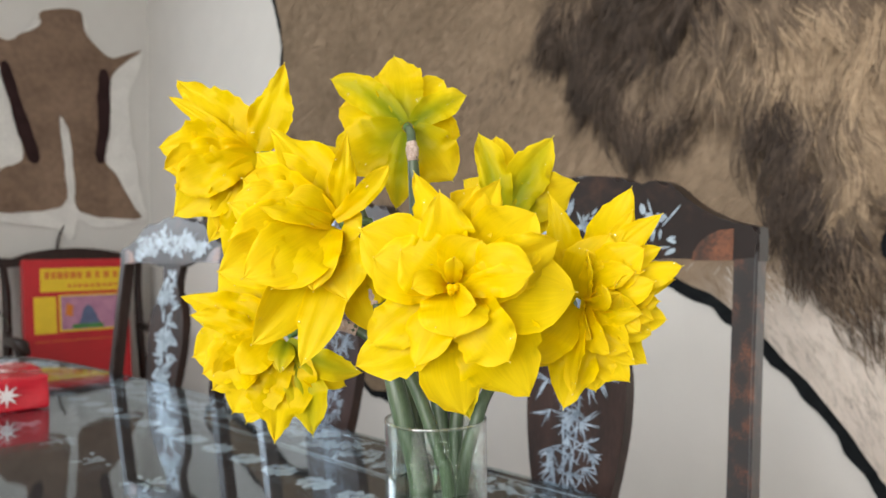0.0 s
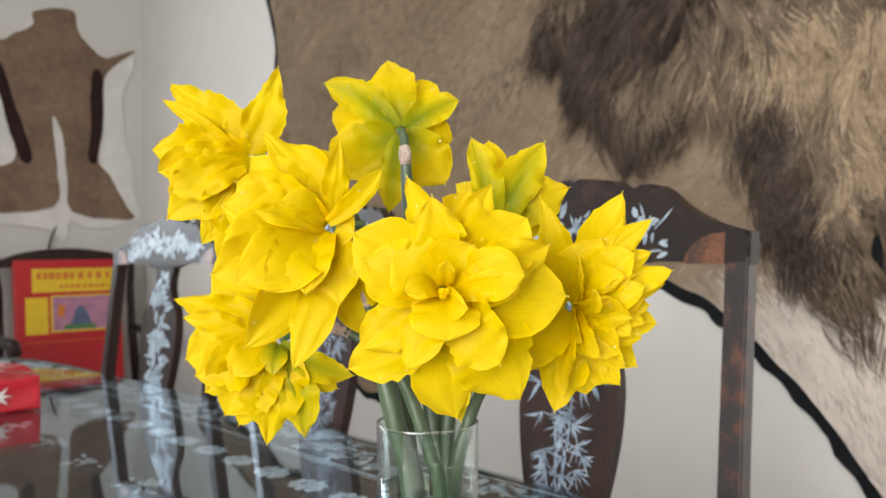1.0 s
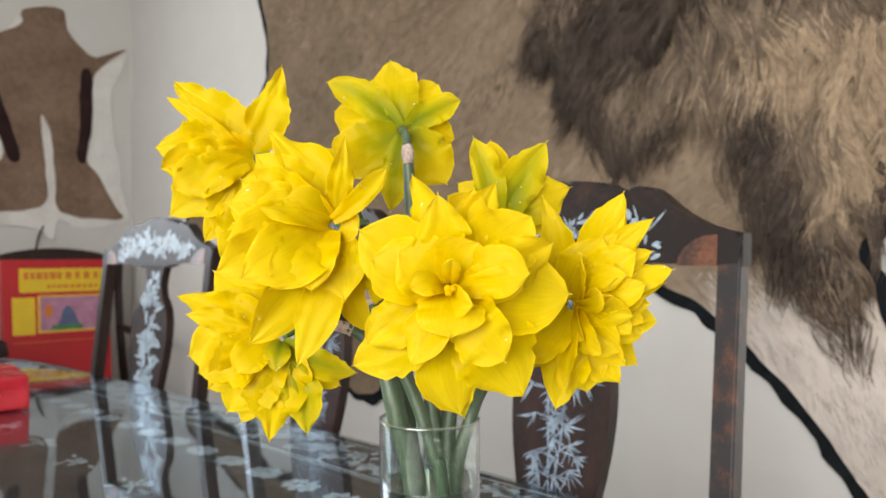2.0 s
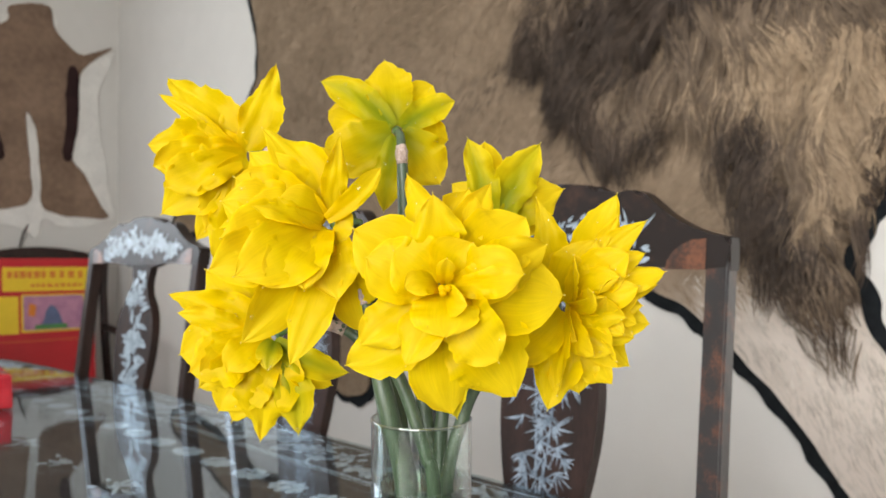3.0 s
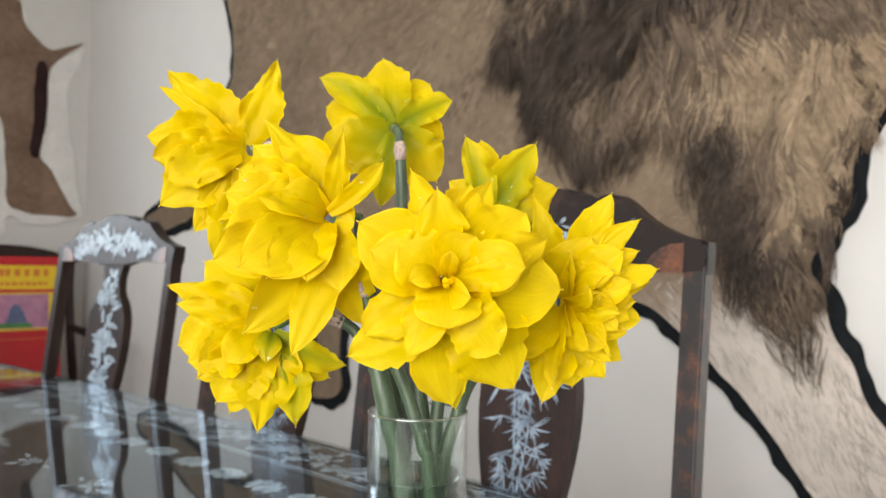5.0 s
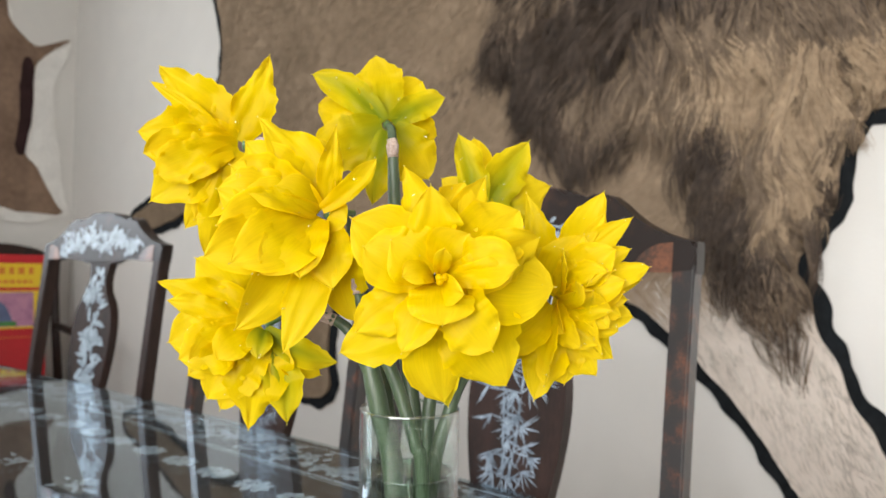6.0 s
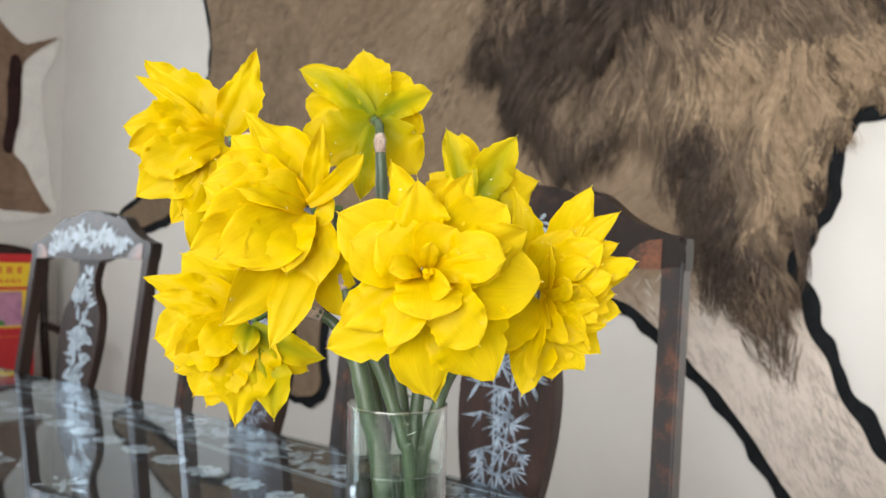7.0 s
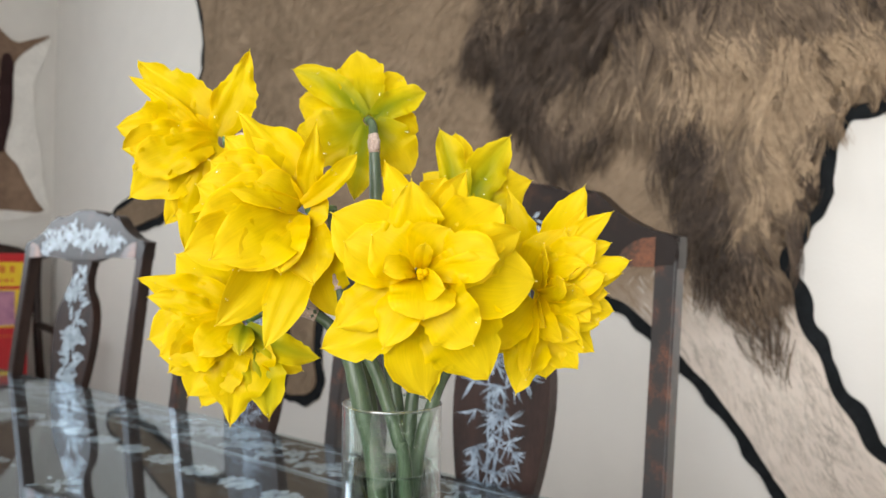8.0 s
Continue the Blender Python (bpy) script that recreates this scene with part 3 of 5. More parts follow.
def armchair():
    """The reddish armchair at the table's end, which holds the red box."""
    ch = thing("armchair", "reddish dark wooden armchair holding a red box", "chair")
    pb = lambda u, z, d: chair_back_point(u * 1.34, z, d)
    top = spline([(0, 1.083), (0.07, 1.077), (0.14, 1.060), (0.19, 1.036), (0.225, 1.048), (0.235, 1.02)], 4)
    outline = top + [(0.20, 1.0), (0.0, 1.03), (-0.20, 1.0)] + [(-u, z) for u, z in reversed(top[1:])]
    part("crest_rail", slab(bmesh.new(), outline, 0.026, pb, 0.004), M_ROSE, ch)
    for s in (-1, 1):
        bm = bmesh.new()
        tube(bm, [pb(s * 0.205, 1.02, 0.013), pb(s * 0.197, 0.9, 0.013), pb(s * 0.197, 0.7, 0.013), pb(s * 0.205, 0.46, 0.013)], [0.015, 0.017, 0.018, 0.02], 8)
        part("post", bm, M_ROSE, ch, smooth=True)
        y0 = (0.70 - 1.05) * RAKE
        bm = bmesh.new()
        tube(bm, [(s * 0.264, y0 - 0.01, 0.725), (s * 0.287, y0 - 0.16, 0.708), (s * 0.28, y0 - 0.30, 0.716), (s * 0.27, y0 - 0.37, 0.710), (s * 0.258, y0 - 0.39, 0.675)], [0.014, 0.018, 0.022, 0.024, 0.015], 10)
        tube(bm, [(s * 0.275, y0 - 0.30, 0.70), (s * 0.258, y0 - 0.30, 0.58), (s * 0.247, y0 - 0.34, 0.46)], 0.014, 8)
        part("arm", bm, M_ROSE, ch, smooth=True)
        yb = (0.46 - 1.05) * RAKE
        for yy in (yb - 0.41, yb - 0.02):
            bm = box(bmesh.new(), (s * 0.245 - 0.019, yy - 0.019, 0.0), (s * 0.245 + 0.019, yy + 0.019, 0.43), 0.004)
            part("leg", bm, M_ROSE, ch)
    yb = (0.46 - 1.05) * RAKE
    bm = box(bmesh.new(), (-0.295, yb - 0.44, 0.43), (0.295, yb + 0.01, 0.47), 0.008)
    part("seat", bm, M_ROSE, ch)
    bm = slab(bmesh.new(), [(-0.05, 1.01), (-0.04, 0.8), (-0.06, 0.47), (0.06, 0.47), (0.04, 0.8), (0.05, 1.01)], 0.015, pb, 0.002)
    part("splat", bm, M_ROSE, ch)
    return ch


ARM = pose(-3.161, 0.844, 0, 0, 0, 84)
armchair().matrix_world = ARM


def red_box():
    """Flat red boxed game leaning on the armchair's back, with a yellow title band and a purple picture."""
    b = thing("boxed_game", "upright red cardboard box with yellow title band and picture", "box")
    w, h, d = 0.222, 0.558, 0.060
    box_part = part("carton", box(bmesh.new(), (-w, -d, 0), (w - 0.03, 0, h), 0.003), M_RED, b, "red cardboard box")

    def plate(name, x0, x1, z0, z1, m, lift, label=""):
        high = lambda z: h - (h - z) * 1.345
        part(name, box(bmesh.new(), (x0 * 1.345, -d - lift, high(z0)), (x1 * 1.345, -d - 0.0002, high(z1))), m, box_part, label)

    plate("title_band", -0.118, 0.135, 0.455, 0.53, M_YELLOW, 0.0012, "yellow band with illegible title")
    rnd = random.Random(9)
    x = -0.105
    while x < 0.11:
        wd = rnd.uniform(0.010, 0.018)
        plate("title_bar", x, x + wd, 0.496, 0.518, M_ORANGE, 0.0018)
        x += wd + rnd.choice((0.004, 0.005, 0.012))
    x = -0.04
    while x < 0.11:
        wd = rnd.uniform(0.008, 0.016)
        plate("subtitle_bar", x, x + wd, 0.467, 0.478, M_ORANGE, 0.0018)
        x += wd + 0.005
    plate("side_label", -0.138, -0.075, 0.325, 0.44, M_YELLOW, 0.0012, "yellow side label")
    plate("picture_frame", -0.068, 0.135, 0.328, 0.445, M_YELLOW, 0.0010, "yellow border of the picture")
    plate("picture", -0.062, 0.110, 0.334, 0.440, M_PURPLE, 0.0016, "pink and purple picture")
    plate("picture_hill", -0.03, 0.06, 0.336, 0.350, M_GREENP, 0.0022)
    bm = slab(bmesh.new(), [(-0.012, 0.35), (0.05, 0.35), (0.042, 0.375), (0.03, 0.40), (0.016, 0.412), (0.002, 0.395), (-0.004, 0.37)], 0.0008, lambda u, v, k: (u * 1.345, -d - 0.0016 - k, h - (h - v) * 1.345))
    part("picture_shape", bm, M_BLUE, box_part)
    bm = slab(bmesh.new(), [(-0.05, 0.38), (-0.03, 0.375), (-0.026, 0.41), (-0.045, 0.418)], 0.0008, lambda u, v, k: (u * 1.345, -d - 0.0016 - k, h - (h - v) * 1.345))
    part("picture_shape", bm, M_ORANGE, box_part)
    for z in (0.30, 0.16):
        plate("rule", -0.138, 0.12, z, z + 0.002, M_ORANGE, 0.0008)
    return b


red_box().matrix_world = ARM @ pose(0.005, -0.112, 0.472, -7.0)


# ---- red wrapped parcel on the table ----
def parcel():
    p = thing("wrapped_parcel", "small parcel in shiny red paper with white stars on the table", "parcel")
    bm = bmesh.new()
    lo, hi = (-0.12, -0.08, 0.0), (0.12, 0.08, 0.066)
    box(bm, lo, hi, 0.006)
    bmesh.ops.subdivide_edges(bm, edges=bm.edges[:], cuts=4, use_grid_fill=True)
    for v in bm.verts:
        n = noise.noise_vector(v.co * 22)
        v.co += n * 0.004
        if v.co.z < 0.004:
            v.co.z = max(0.0, v.co.z)
        v.co.z -= 0.006 * max(0, abs(v.co.x) - 0.06) / 0.06 if v.co.z > 0.04 else 0
    bmesh.ops.triangulate(bm, faces=bm.faces)
    wrap = part("wrapping", bm, M_RED_GLOSS, p, "creased shiny red paper", smooth=False)
    for x, y0, z, r in ((0.05, -0.084, 0.03, 0.02), (-0.07, -0.084, 0.034, 0.018)):
        pts = []
        for k in range(16):
            a = math.pi * k / 8
            rr = r if k % 2 == 0 else r * 0.35
            pts.append((x + rr * math.cos(a), z + rr * math.sin(a)))
        part("star", slab(bmesh.new(), pts, 0.001, lambda u, v, d: (u, -0.084 - d, v)), M_WHITEP, wrap, "white printed star")
    for y0, z, r in ((0.01, 0.03, 0.022),):
        pts = []
        for k in range(16):
            a = math.pi * k / 8
            rr = r if k % 2 == 0 else r * 0.35
            pts.append((y0 + rr * math.cos(a), z + rr * math.sin(a)))
        part("star", slab(bmesh.new(), pts, 0.001, lambda u, v, d: (0.1235 + d, u, v)), M_WHITEP, wrap, "white printed star")
    for x, y0, r in ((0.06, 0.0, 0.03), (-0.05, 0.03, 0.025)):
        pts = []
        for k in range(16):
            a = math.pi * k / 8
            rr = r if k % 2 == 0 else r * 0.4
            pts.append((x + rr * math.cos(a), y0 + rr * math.sin(a)))
        part("star", slab(bmesh.new(), pts, 0.001, lambda u, v, d: (u, v, 0.0672 + d)), M_WHITEP, wrap, "white printed star")
    return p


parcel().matrix_world = pose(-1.288, 0.066, TZ + 0.0085, 0, 0, -4)

# ---- hides on the walls ----
def ragged(outline, amount, freq, seed):
    """An outline with its edge made uneven."""
    out = []
    n = len(outline)
    for k, (u, v) in enumerate(outline):
        a, b = outline[k - 1], outline[(k + 1) % n]
        d = Vector((b[0] - a[0], b[1] - a[1]))
        if d.length < 1e-9:
            out.append((u, v))
            continue
        d.normalize()
        w = noise.noise(Vector((u * freq, v * freq, seed))) * amount
        out.append((u + d.y * w, v - d.x * w))
    return out


def grown(outline, by):
    """An outline pushed outwards."""
    area = sum(a[0] * b[1] - b[0] * a[1] for a, b in zip(outline, outline[1:] + outline[:1]))
    s = 1 if area > 0 else -1
    out, n = [], len(outline)
    for k, (u, v) in enumerate(outline):
        a, b = outline[k - 4], outline[(k + 4) % n]
        d = Vector((b[0] - a[0], b[1] - a[1])).normalized()
        w = by * (1 + 0.35 * noise.noise(Vector((u * 11, v * 11, 3.0))))
        out.append((u + s * d.y * w, v - s * d.x * w))
    return out


LION = [(-1.86, 2.05), (-1.85, 1.80), (-1.84, 1.66), (-1.90, 1.57), (-1.885, 1.49), (-1.98, 1.36), (-2.25, 1.245), (-2.42, 1.17), (-2.34, 1.125), (-2.06, 1.185),
        (-1.78, 1.27), (-1.60, 1.16), (-1.52, 0.90), (-1.43, 0.66), (-1.35, 0.635), (-1.28, 0.67), (-1.285, 0.80), (-1.22, 1.00), (-1.0, 1.09), (-0.72, 1.05), (-0.45, 0.985),
        (-0.288, 0.905), (-0.112, 0.728), (0.008, 0.58), (0.14, 0.56), (0.16, 0.65), (0.09, 0.722), (0.055, 0.785), (0.025, 0.855), (-0.010, 0.905), (-0.034, 0.975), (-0.046, 1.035), (-0.03, 1.075), (0.015, 1.165), (0.026, 1.245),
        (0.055, 1.298), (0.118, 1.31), (0.35, 1.36), (0.52, 1.55), (0.45, 1.85), (0.30, 2.1), (-0.2, 2.2), (-0.8, 2.12), (-1.4, 2.2)]


def hair(name, roots, heads, lengths, widths, wave, lift, tone, materials, parent, label, seed, seg=5, phase=None, turns=None, gather=None):
    """Many tapered flat locks lying on a wall that faces -y: one mesh."""
    rng = np.random.default_rng(seed)
    n = len(roots)
    ph = rng.uniform(0, 6.28, n) if phase is None else phase
    tw = rng.uniform(0.5, 1.4, n) if turns is None else turns
    own = rng.uniform(0.6, 1.4, n)
    verts = np.zeros((n, seg + 1, 2, 3))
    for k in range(seg + 1):
        s = k / seg
        ang = heads + wave * np.sin(ph + s * 4.5 * tw)
        if k == 0:
            cx, cz = roots[:, 0].copy(), roots[:, 1].copy()
        else:
            cx = cx + np.cos(ang) * lengths / seg
            cz = cz + np.sin(ang) * lengths / seg
        y = -lift * np.sin(np.pi * min(1, s * 0.9 + 0.12)) * own + rng.uniform(-0.0006, 0.0006, n)
        w = widths * (1 - s ** 2.2) * (0.55 + 0.45 * min(1, s * 4)) + 0.00025
        nx, nz = -np.sin(ang), np.cos(ang)
        gx, gz = (0, 0) if gather is None else (gather[:, 0] * 0.75 * s, gather[:, 1] * 0.75 * s)
        tilt = 0.5 * np.sin(ph * 3 + s * 2)
        verts[:, k, 0] = np.stack([cx - gx + nx * w, y - w * tilt, cz - gz + nz * w], 1)
        verts[:, k, 1] = np.stack([cx - gx - nx * w, y + w * tilt, cz - gz - nz * w], 1)
    vs = verts.reshape(-1, 3)
    base = (np.arange(n) * (seg + 1) * 2)[:, None]
    quads = np.concatenate([base + np.array([[2 * k, 2 * k + 1, 2 * k + 3, 2 * k + 2]]) for k in range(seg)], 0)
    idx = np.tile(tone, seg)
    me = bpy.data.meshes.new(name)
    me.from_pydata(vs.tolist(), [], quads.tolist())
    me.polygons.foreach_set("material_index", idx.astype(np.int32))
    me.polygons.foreach_set("use_smooth", np.ones(len(quads), bool))
    return link_mesh(name, me, materials, parent, label, "stuff")


def lion_hide():
    hide = thing("lion_hide", "large tan hide with shaggy dark mane and black felt edging", "fur hide")
    hide.location, hide.scale = (-0.0278, Y1, -0.0937), (HIDE_SCALE,) * 3
    line = ragged(spline(LION, 14, True), 0.010, 14, 1.0)
    wall = lambda u, v, d: (u, -0.002 - d, v)
    part("felt_backing", slab(bmesh.new(), ragged(grown(line, 0.026), 0.008, 26, 5.0), 0.005, wall), M_FELT, hide, "black felt backing with an uneven edge")
    part("skin", slab(bmesh.new(), line, 0.012, wall, 0.003), M_LION, hide, "short tan body fur")
    rng = np.random.default_rng(4)
    px, pz = rng.uniform(-2.45, 0.55, 60000), rng.uniform(0.55, 2.2, 60000)
    ok = inside(px, pz, line)
    px, pz = px[ok], pz[ok]
    nz = np.array([noise.noise(Vector((x * 3.1, 2.0, z * 3.1))) for x, z in zip(px, pz)])
    n2 = np.array([noise.noise(Vector((x * 9, 7.0, z * 9))) for x, z in zip(px, pz)])
    mane_line = [(-0.71, 2.3), (-0.67, 1.61), (-0.695, 1.52), (-0.64, 1.465), (-0.60, 1.40), (-0.535, 1.355), (-0.50, 1.305), (-0.47, 1.285), (-0.44, 1.31), (-0.40, 1.28), (-0.385, 1.33), (-0.35, 1.35), (-0.31, 1.325), (-0.285, 1.35), (-0.25, 1.31),
                 (-0.225, 1.275), (-0.205, 1.25), (-0.20, 1.178), (-0.215, 1.09), (-0.21, 1.04), (-0.18, 1.015), (-0.15, 0.99), (-0.12, 0.962), (-0.085, 0.935), (-0.06, 0.89), (-0.03, 0.87), (-0.035, 0.91), (-0.06, 0.965), (-0.036, 1.03),
                 (-0.01, 1.07), (0.03, 1.16), (0.05, 1.25), (0.6, 1.4), (0.6, 2.3)]
    mane = inside(px + n2 * 0.03, pz + nz * 0.03, mane_line)
    tones = [island_tone(mat("fur_body", (0.245, 0.178, 0.118), 0.85, vary=0.24, scale=4, tint=(0.335, 0.25, 0.172), spec=0.15), 0.04),
             island_tone(mat("fur_pale", (0.50, 0.44, 0.375), 0.85, vary=0.3, scale=9, tint=(0.72, 0.66, 0.59), spec=0.15), 0.08),
             island_tone(mat("mane_dark", (0.045, 0.032, 0.025), 0.7, vary=0.4, scale=8, tint=(0.10, 0.07, 0.05), spec=0.3), 0.25),
             island_tone(mat("mane_brown", (0.145, 0.102, 0.070), 0.7, vary=0.35, scale=8, tint=(0.245, 0.178, 0.12), spec=0.3), 0.2),
             island_tone(mat("mane_blond", (0.31, 0.215, 0.135), 0.7, vary=0.3, scale=8, tint=(0.50, 0.37, 0.24), spec=0.3), 0.18)]
    # short coat: pale on the legs, tan on the body, hairs lie back and down
    b = ~mane
    sel = np.where(b)[0][:30000]
    leg = (pz[sel] < 1.0) & (px[sel] > -0.5)
    low_leg = (pz[sel] < 1.08) & (px[sel] < -1.1)
    pale = np.clip((px[sel] + 0.42) / 0.17, 0, 1) * np.clip((1.02 - pz[sel]) / 0.14, 0, 1)
    tone = np.where((rng.random(len(sel)) < pale * 0.85 + 0.2 * n2[sel] * (pale > 0)), 1, 0)
    tone[pale > 0.55] = 1
    smudge = (np.hypot((px[sel] + 0.92) / 0.22, (pz[sel] - 1.43 - 0.25 * (px[sel] + 0.92)) / 0.06) < 1 + n2[sel]) & (rng.random(len(sel)) < 0.85)
    tone[smudge] = 3
    head = np.where(leg, -0.95, np.where(px[sel] < -1.6, 3.5, np.where(low_leg, 4.6, 3.9))) + nz[sel] * 0.5 + rng.normal(0, 0.16, len(sel))
    size = rng.uniform(0.016, 0.032, len(sel))
    keep = inside(px[sel] + np.cos(head) * size * 1.2, pz[sel] + np.sin(head) * size * 1.2, line)
    sel, head, tone, size = sel[keep], head[keep], tone[keep], size[keep]
    hair("short_fur", np.stack([px[sel], pz[sel]], 1), head, size, rng.uniform(0.0005, 0.001, len(sel)), 0.12, 0.0018, tone, tones, hide, "short tan and pale fur", 2, 3).location = (0, -0.0145, 0)
    # mane: long wavy hairs gathered in locks, dark, brown and blond
    sel = np.where(mane)[0][:2300]
    gx, gz = px[sel], pz[sel]
    per = 34
    guide = np.repeat(np.arange(len(sel)), per)
    spread = rng.normal(0, 0.0085, (len(guide), 2))
    x, z = gx[guide], gz[guide]
    gn, g2 = nz[sel], n2[sel]
    n4 = np.array([noise.noise(Vector((a * 6, 11.0, b * 6))) for a, b in zip(gx, gz)])
    spot = lambda x, z, rx, rz: np.exp(-(((gx - x) / rx) ** 2 + ((gz - z) / rz) ** 2))
    dark = spot(-0.55, 1.53, 0.08, 0.07) + 0.9 * spot(-0.68, 1.48, 0.05, 0.07) + 0.9 * spot(-0.60, 1.41, 0.06, 0.07) + 0.9 * spot(-0.53, 1.31, 0.06, 0.06) + 0.5 * spot(-0.45, 1.26, 0.05, 0.05) \
        + 0.9 * spot(-0.19, 1.25, 0.05, 0.06) + 1.1 * spot(-0.20, 1.14, 0.05, 0.10) + 0.9 * spot(-0.17, 1.03, 0.06, 0.06) + 0.25 * spot(-0.10, 0.94, 0.05, 0.04) + 0.7 * spot(-0.43, 1.56, 0.12, 0.07) + 0.9 * spot(0.01, 1.16, 0.03, 0.08) + 0.5 * spot(-0.32, 1.66, 0.15, 0.08)
    light = 1.0 * spot(-0.13, 1.39, 0.14, 0.08) + 0.9 * spot(-0.03, 1.25, 0.04, 0.09) + 0.7 * spot(-0.08, 1.16, 0.035, 0.07) + 0.2 * spot(-0.34, 1.37, 0.08, 0.07) + 0.9 * spot(0.05, 1.37, 0.12, 0.08) + 0.35 * spot(-0.13, 1.06, 0.03, 0.05)
    deep = inside(gx - 0.05, gz, mane_line) & inside(gx, gz - 0.05, mane_line) & inside(gx - 0.04, gz - 0.04, mane_line)
    spread = spread * np.where(deep, 1.0, 2.2)[guide][:, None]
    score = -0.18 + (light - dark + 0.4 * gn + 0.35 * g2 + rng.normal(0, 0.05, len(sel)))[guide] + rng.normal(0, 0.16, len(guide))
    tone = np.where(score < -0.28, 2, np.where(score < 0.34, 3, 4))
    ghead = -1.75 + 0.55 * np.clip((gx + 0.2) / 0.5, -1, 1) * (gz > 1.2) + 0.55 * (gz < 1.12) * np.clip((gx + 0.22) / 0.12, 0, 1) + gn * 0.8 + g2 * 0.5 + rng.normal(0, 0.10, len(sel))
    glen = np.where(gz < 1.12, rng.uniform(0.06, 0.10, len(sel)), rng.uniform(0.09, 0.18, len(sel)))
    stays = (gx < -0.15) | inside(gx + np.cos(ghead) * glen * 0.9, gz + np.sin(ghead) * glen * 0.9, line)
    glen = np.where(stays, glen, glen * 0.3)
    # shorter hairs where the mane thins out into the body coat
    glen = np.where(deep, glen, glen * rng.uniform(0.45, 0.9, len(sel)))
    head = ghead[guide] + rng.normal(0, 0.05, len(guide)) - spread[:, 0] * 3.0
    hair("mane", np.stack([x + spread[:, 0], z + spread[:, 1]], 1), head, glen[guide] * rng.uniform(0.8, 1.1, len(guide)), rng.uniform(0.0003, 0.0008, len(guide)), 0.42, 0.022, tone, tones, hide,
         "long wavy dark brown and blond mane", 3, 7, (n4 * 7 + rng.normal(0, 0.5, len(sel)))[guide] + rng.normal(0, 0.18, len(guide)), rng.uniform(0.7, 1.1, len(sel))[guide], spread * np.where(deep, 1.0, 0.25)[guide][:, None]).location = (0, -0.0145, 0)


lion_hide()


def springbok_hide():
    hide = thing("springbok_hide", "small tan hide with dark side stripes and white edges", "fur hide")
    hide.location, hide.scale = (X0, 0.0292, -0.0937), (HIDE_SCALE,) * 3
    wall = lambda u, v, d: (0.002 + d, u, v)
    cy = 0.735
    white_right = [(0.07, 2.06), (0.12, 1.96), (0.20, 1.89), (0.335, 1.945), (0.335, 1.90), (0.288, 1.80), (0.275, 1.67), (0.283, 1.536), (0.312, 1.426), (0.325, 1.30), (0.352, 1.20), (0.26, 1.178), (0.13, 1.165), (0.06, 1.19), (0.03, 1.12)]
    white_left = [(-0.02, 1.15), (-0.08, 1.165), (-0.19, 1.185), (-0.30, 1.20), (-0.33, 1.32), (-0.30, 1.44), (-0.27, 1.56), (-0.29, 1.70), (-0.32, 1.80), (-0.36, 1.93), (-0.22, 1.88), (-0.13, 1.95), (-0.07, 2.05)]
    line = [(cy + u, v) for u, v in spline(white_right + white_left, 4, True)]
    part("white_fur", slab(bmesh.new(), ragged(line, 0.02, 18, 2.0), 0.006, wall, 0.002), M_WHITEFUR, hide, "white flank and belly fur")
    tan_right = [(0.073, 2.075), (0.083, 2.005), (0.135, 1.935), (0.21, 1.897), (0.333, 1.958), (0.245, 1.878), (0.197, 1.81), (0.183, 1.66), (0.162, 1.464), (0.215, 1.395), (0.286, 1.26), (0.318, 1.212), (0.18, 1.208), (0.085, 1.222), (0.044, 1.262), (0.046, 1.337), (0.033, 1.524), (0.006, 1.605), (-0.012, 1.617)]
    tan_left = [(-0.006, 1.52), (0.010, 1.335), (0.012, 1.276), (-0.046, 1.235), (-0.13, 1.225), (-0.24, 1.222), (-0.27, 1.28), (-0.228, 1.388), (-0.15, 1.43), (-0.172, 1.57), (-0.212, 1.72), (-0.232, 1.80), (-0.33, 1.93), (-0.20, 1.898), (-0.143, 1.936), (-0.08, 1.983), (-0.069, 2.045)]
    line = [(cy + u, v) for u, v in spline(tan_right + tan_left, 4, True)]
    part("tan_coat", slab(bmesh.new(), ragged(line, 0.008, 20, 6.0), 0.012, wall, 0.002), M_TAN, hide, "soft tan back fur")
    for k, stripe in enumerate(([(0.150, 1.83), (0.192, 1.82), (0.190, 1.66), (0.175, 1.53), (0.160, 1.445), (0.128, 1.46), (0.140, 1.56), (0.142, 1.68)],
                                [(-0.226, 1.80), (-0.196, 1.805), (-0.146, 1.642), (-0.088, 1.443), (-0.128, 1.429), (-0.176, 1.571), (-0.212, 1.722)])):
        pts = spline(stripe, 4, True)
        part("dark_stripe", slab(bmesh.new(), ragged([(cy + u, v) for u, v in pts], 0.010, 30, 8.0 + k), 0.0145, wall, 0.002), M_DARKFUR, hide, "dark brown side stripe")
    bm = bmesh.new()
    tube(bm, [(0.012, cy + 0.0, 1.17), (0.016, cy - 0.02, 1.13), (0.016, cy - 0.03, 1.08), (0.014, cy - 0.03, 1.05)], [0.003, 0.004, 0.004, 0.001], 6)
    part("tail", bm, M_DARKFUR, hide, "thin dark tail", smooth=True)


springbok_hide()


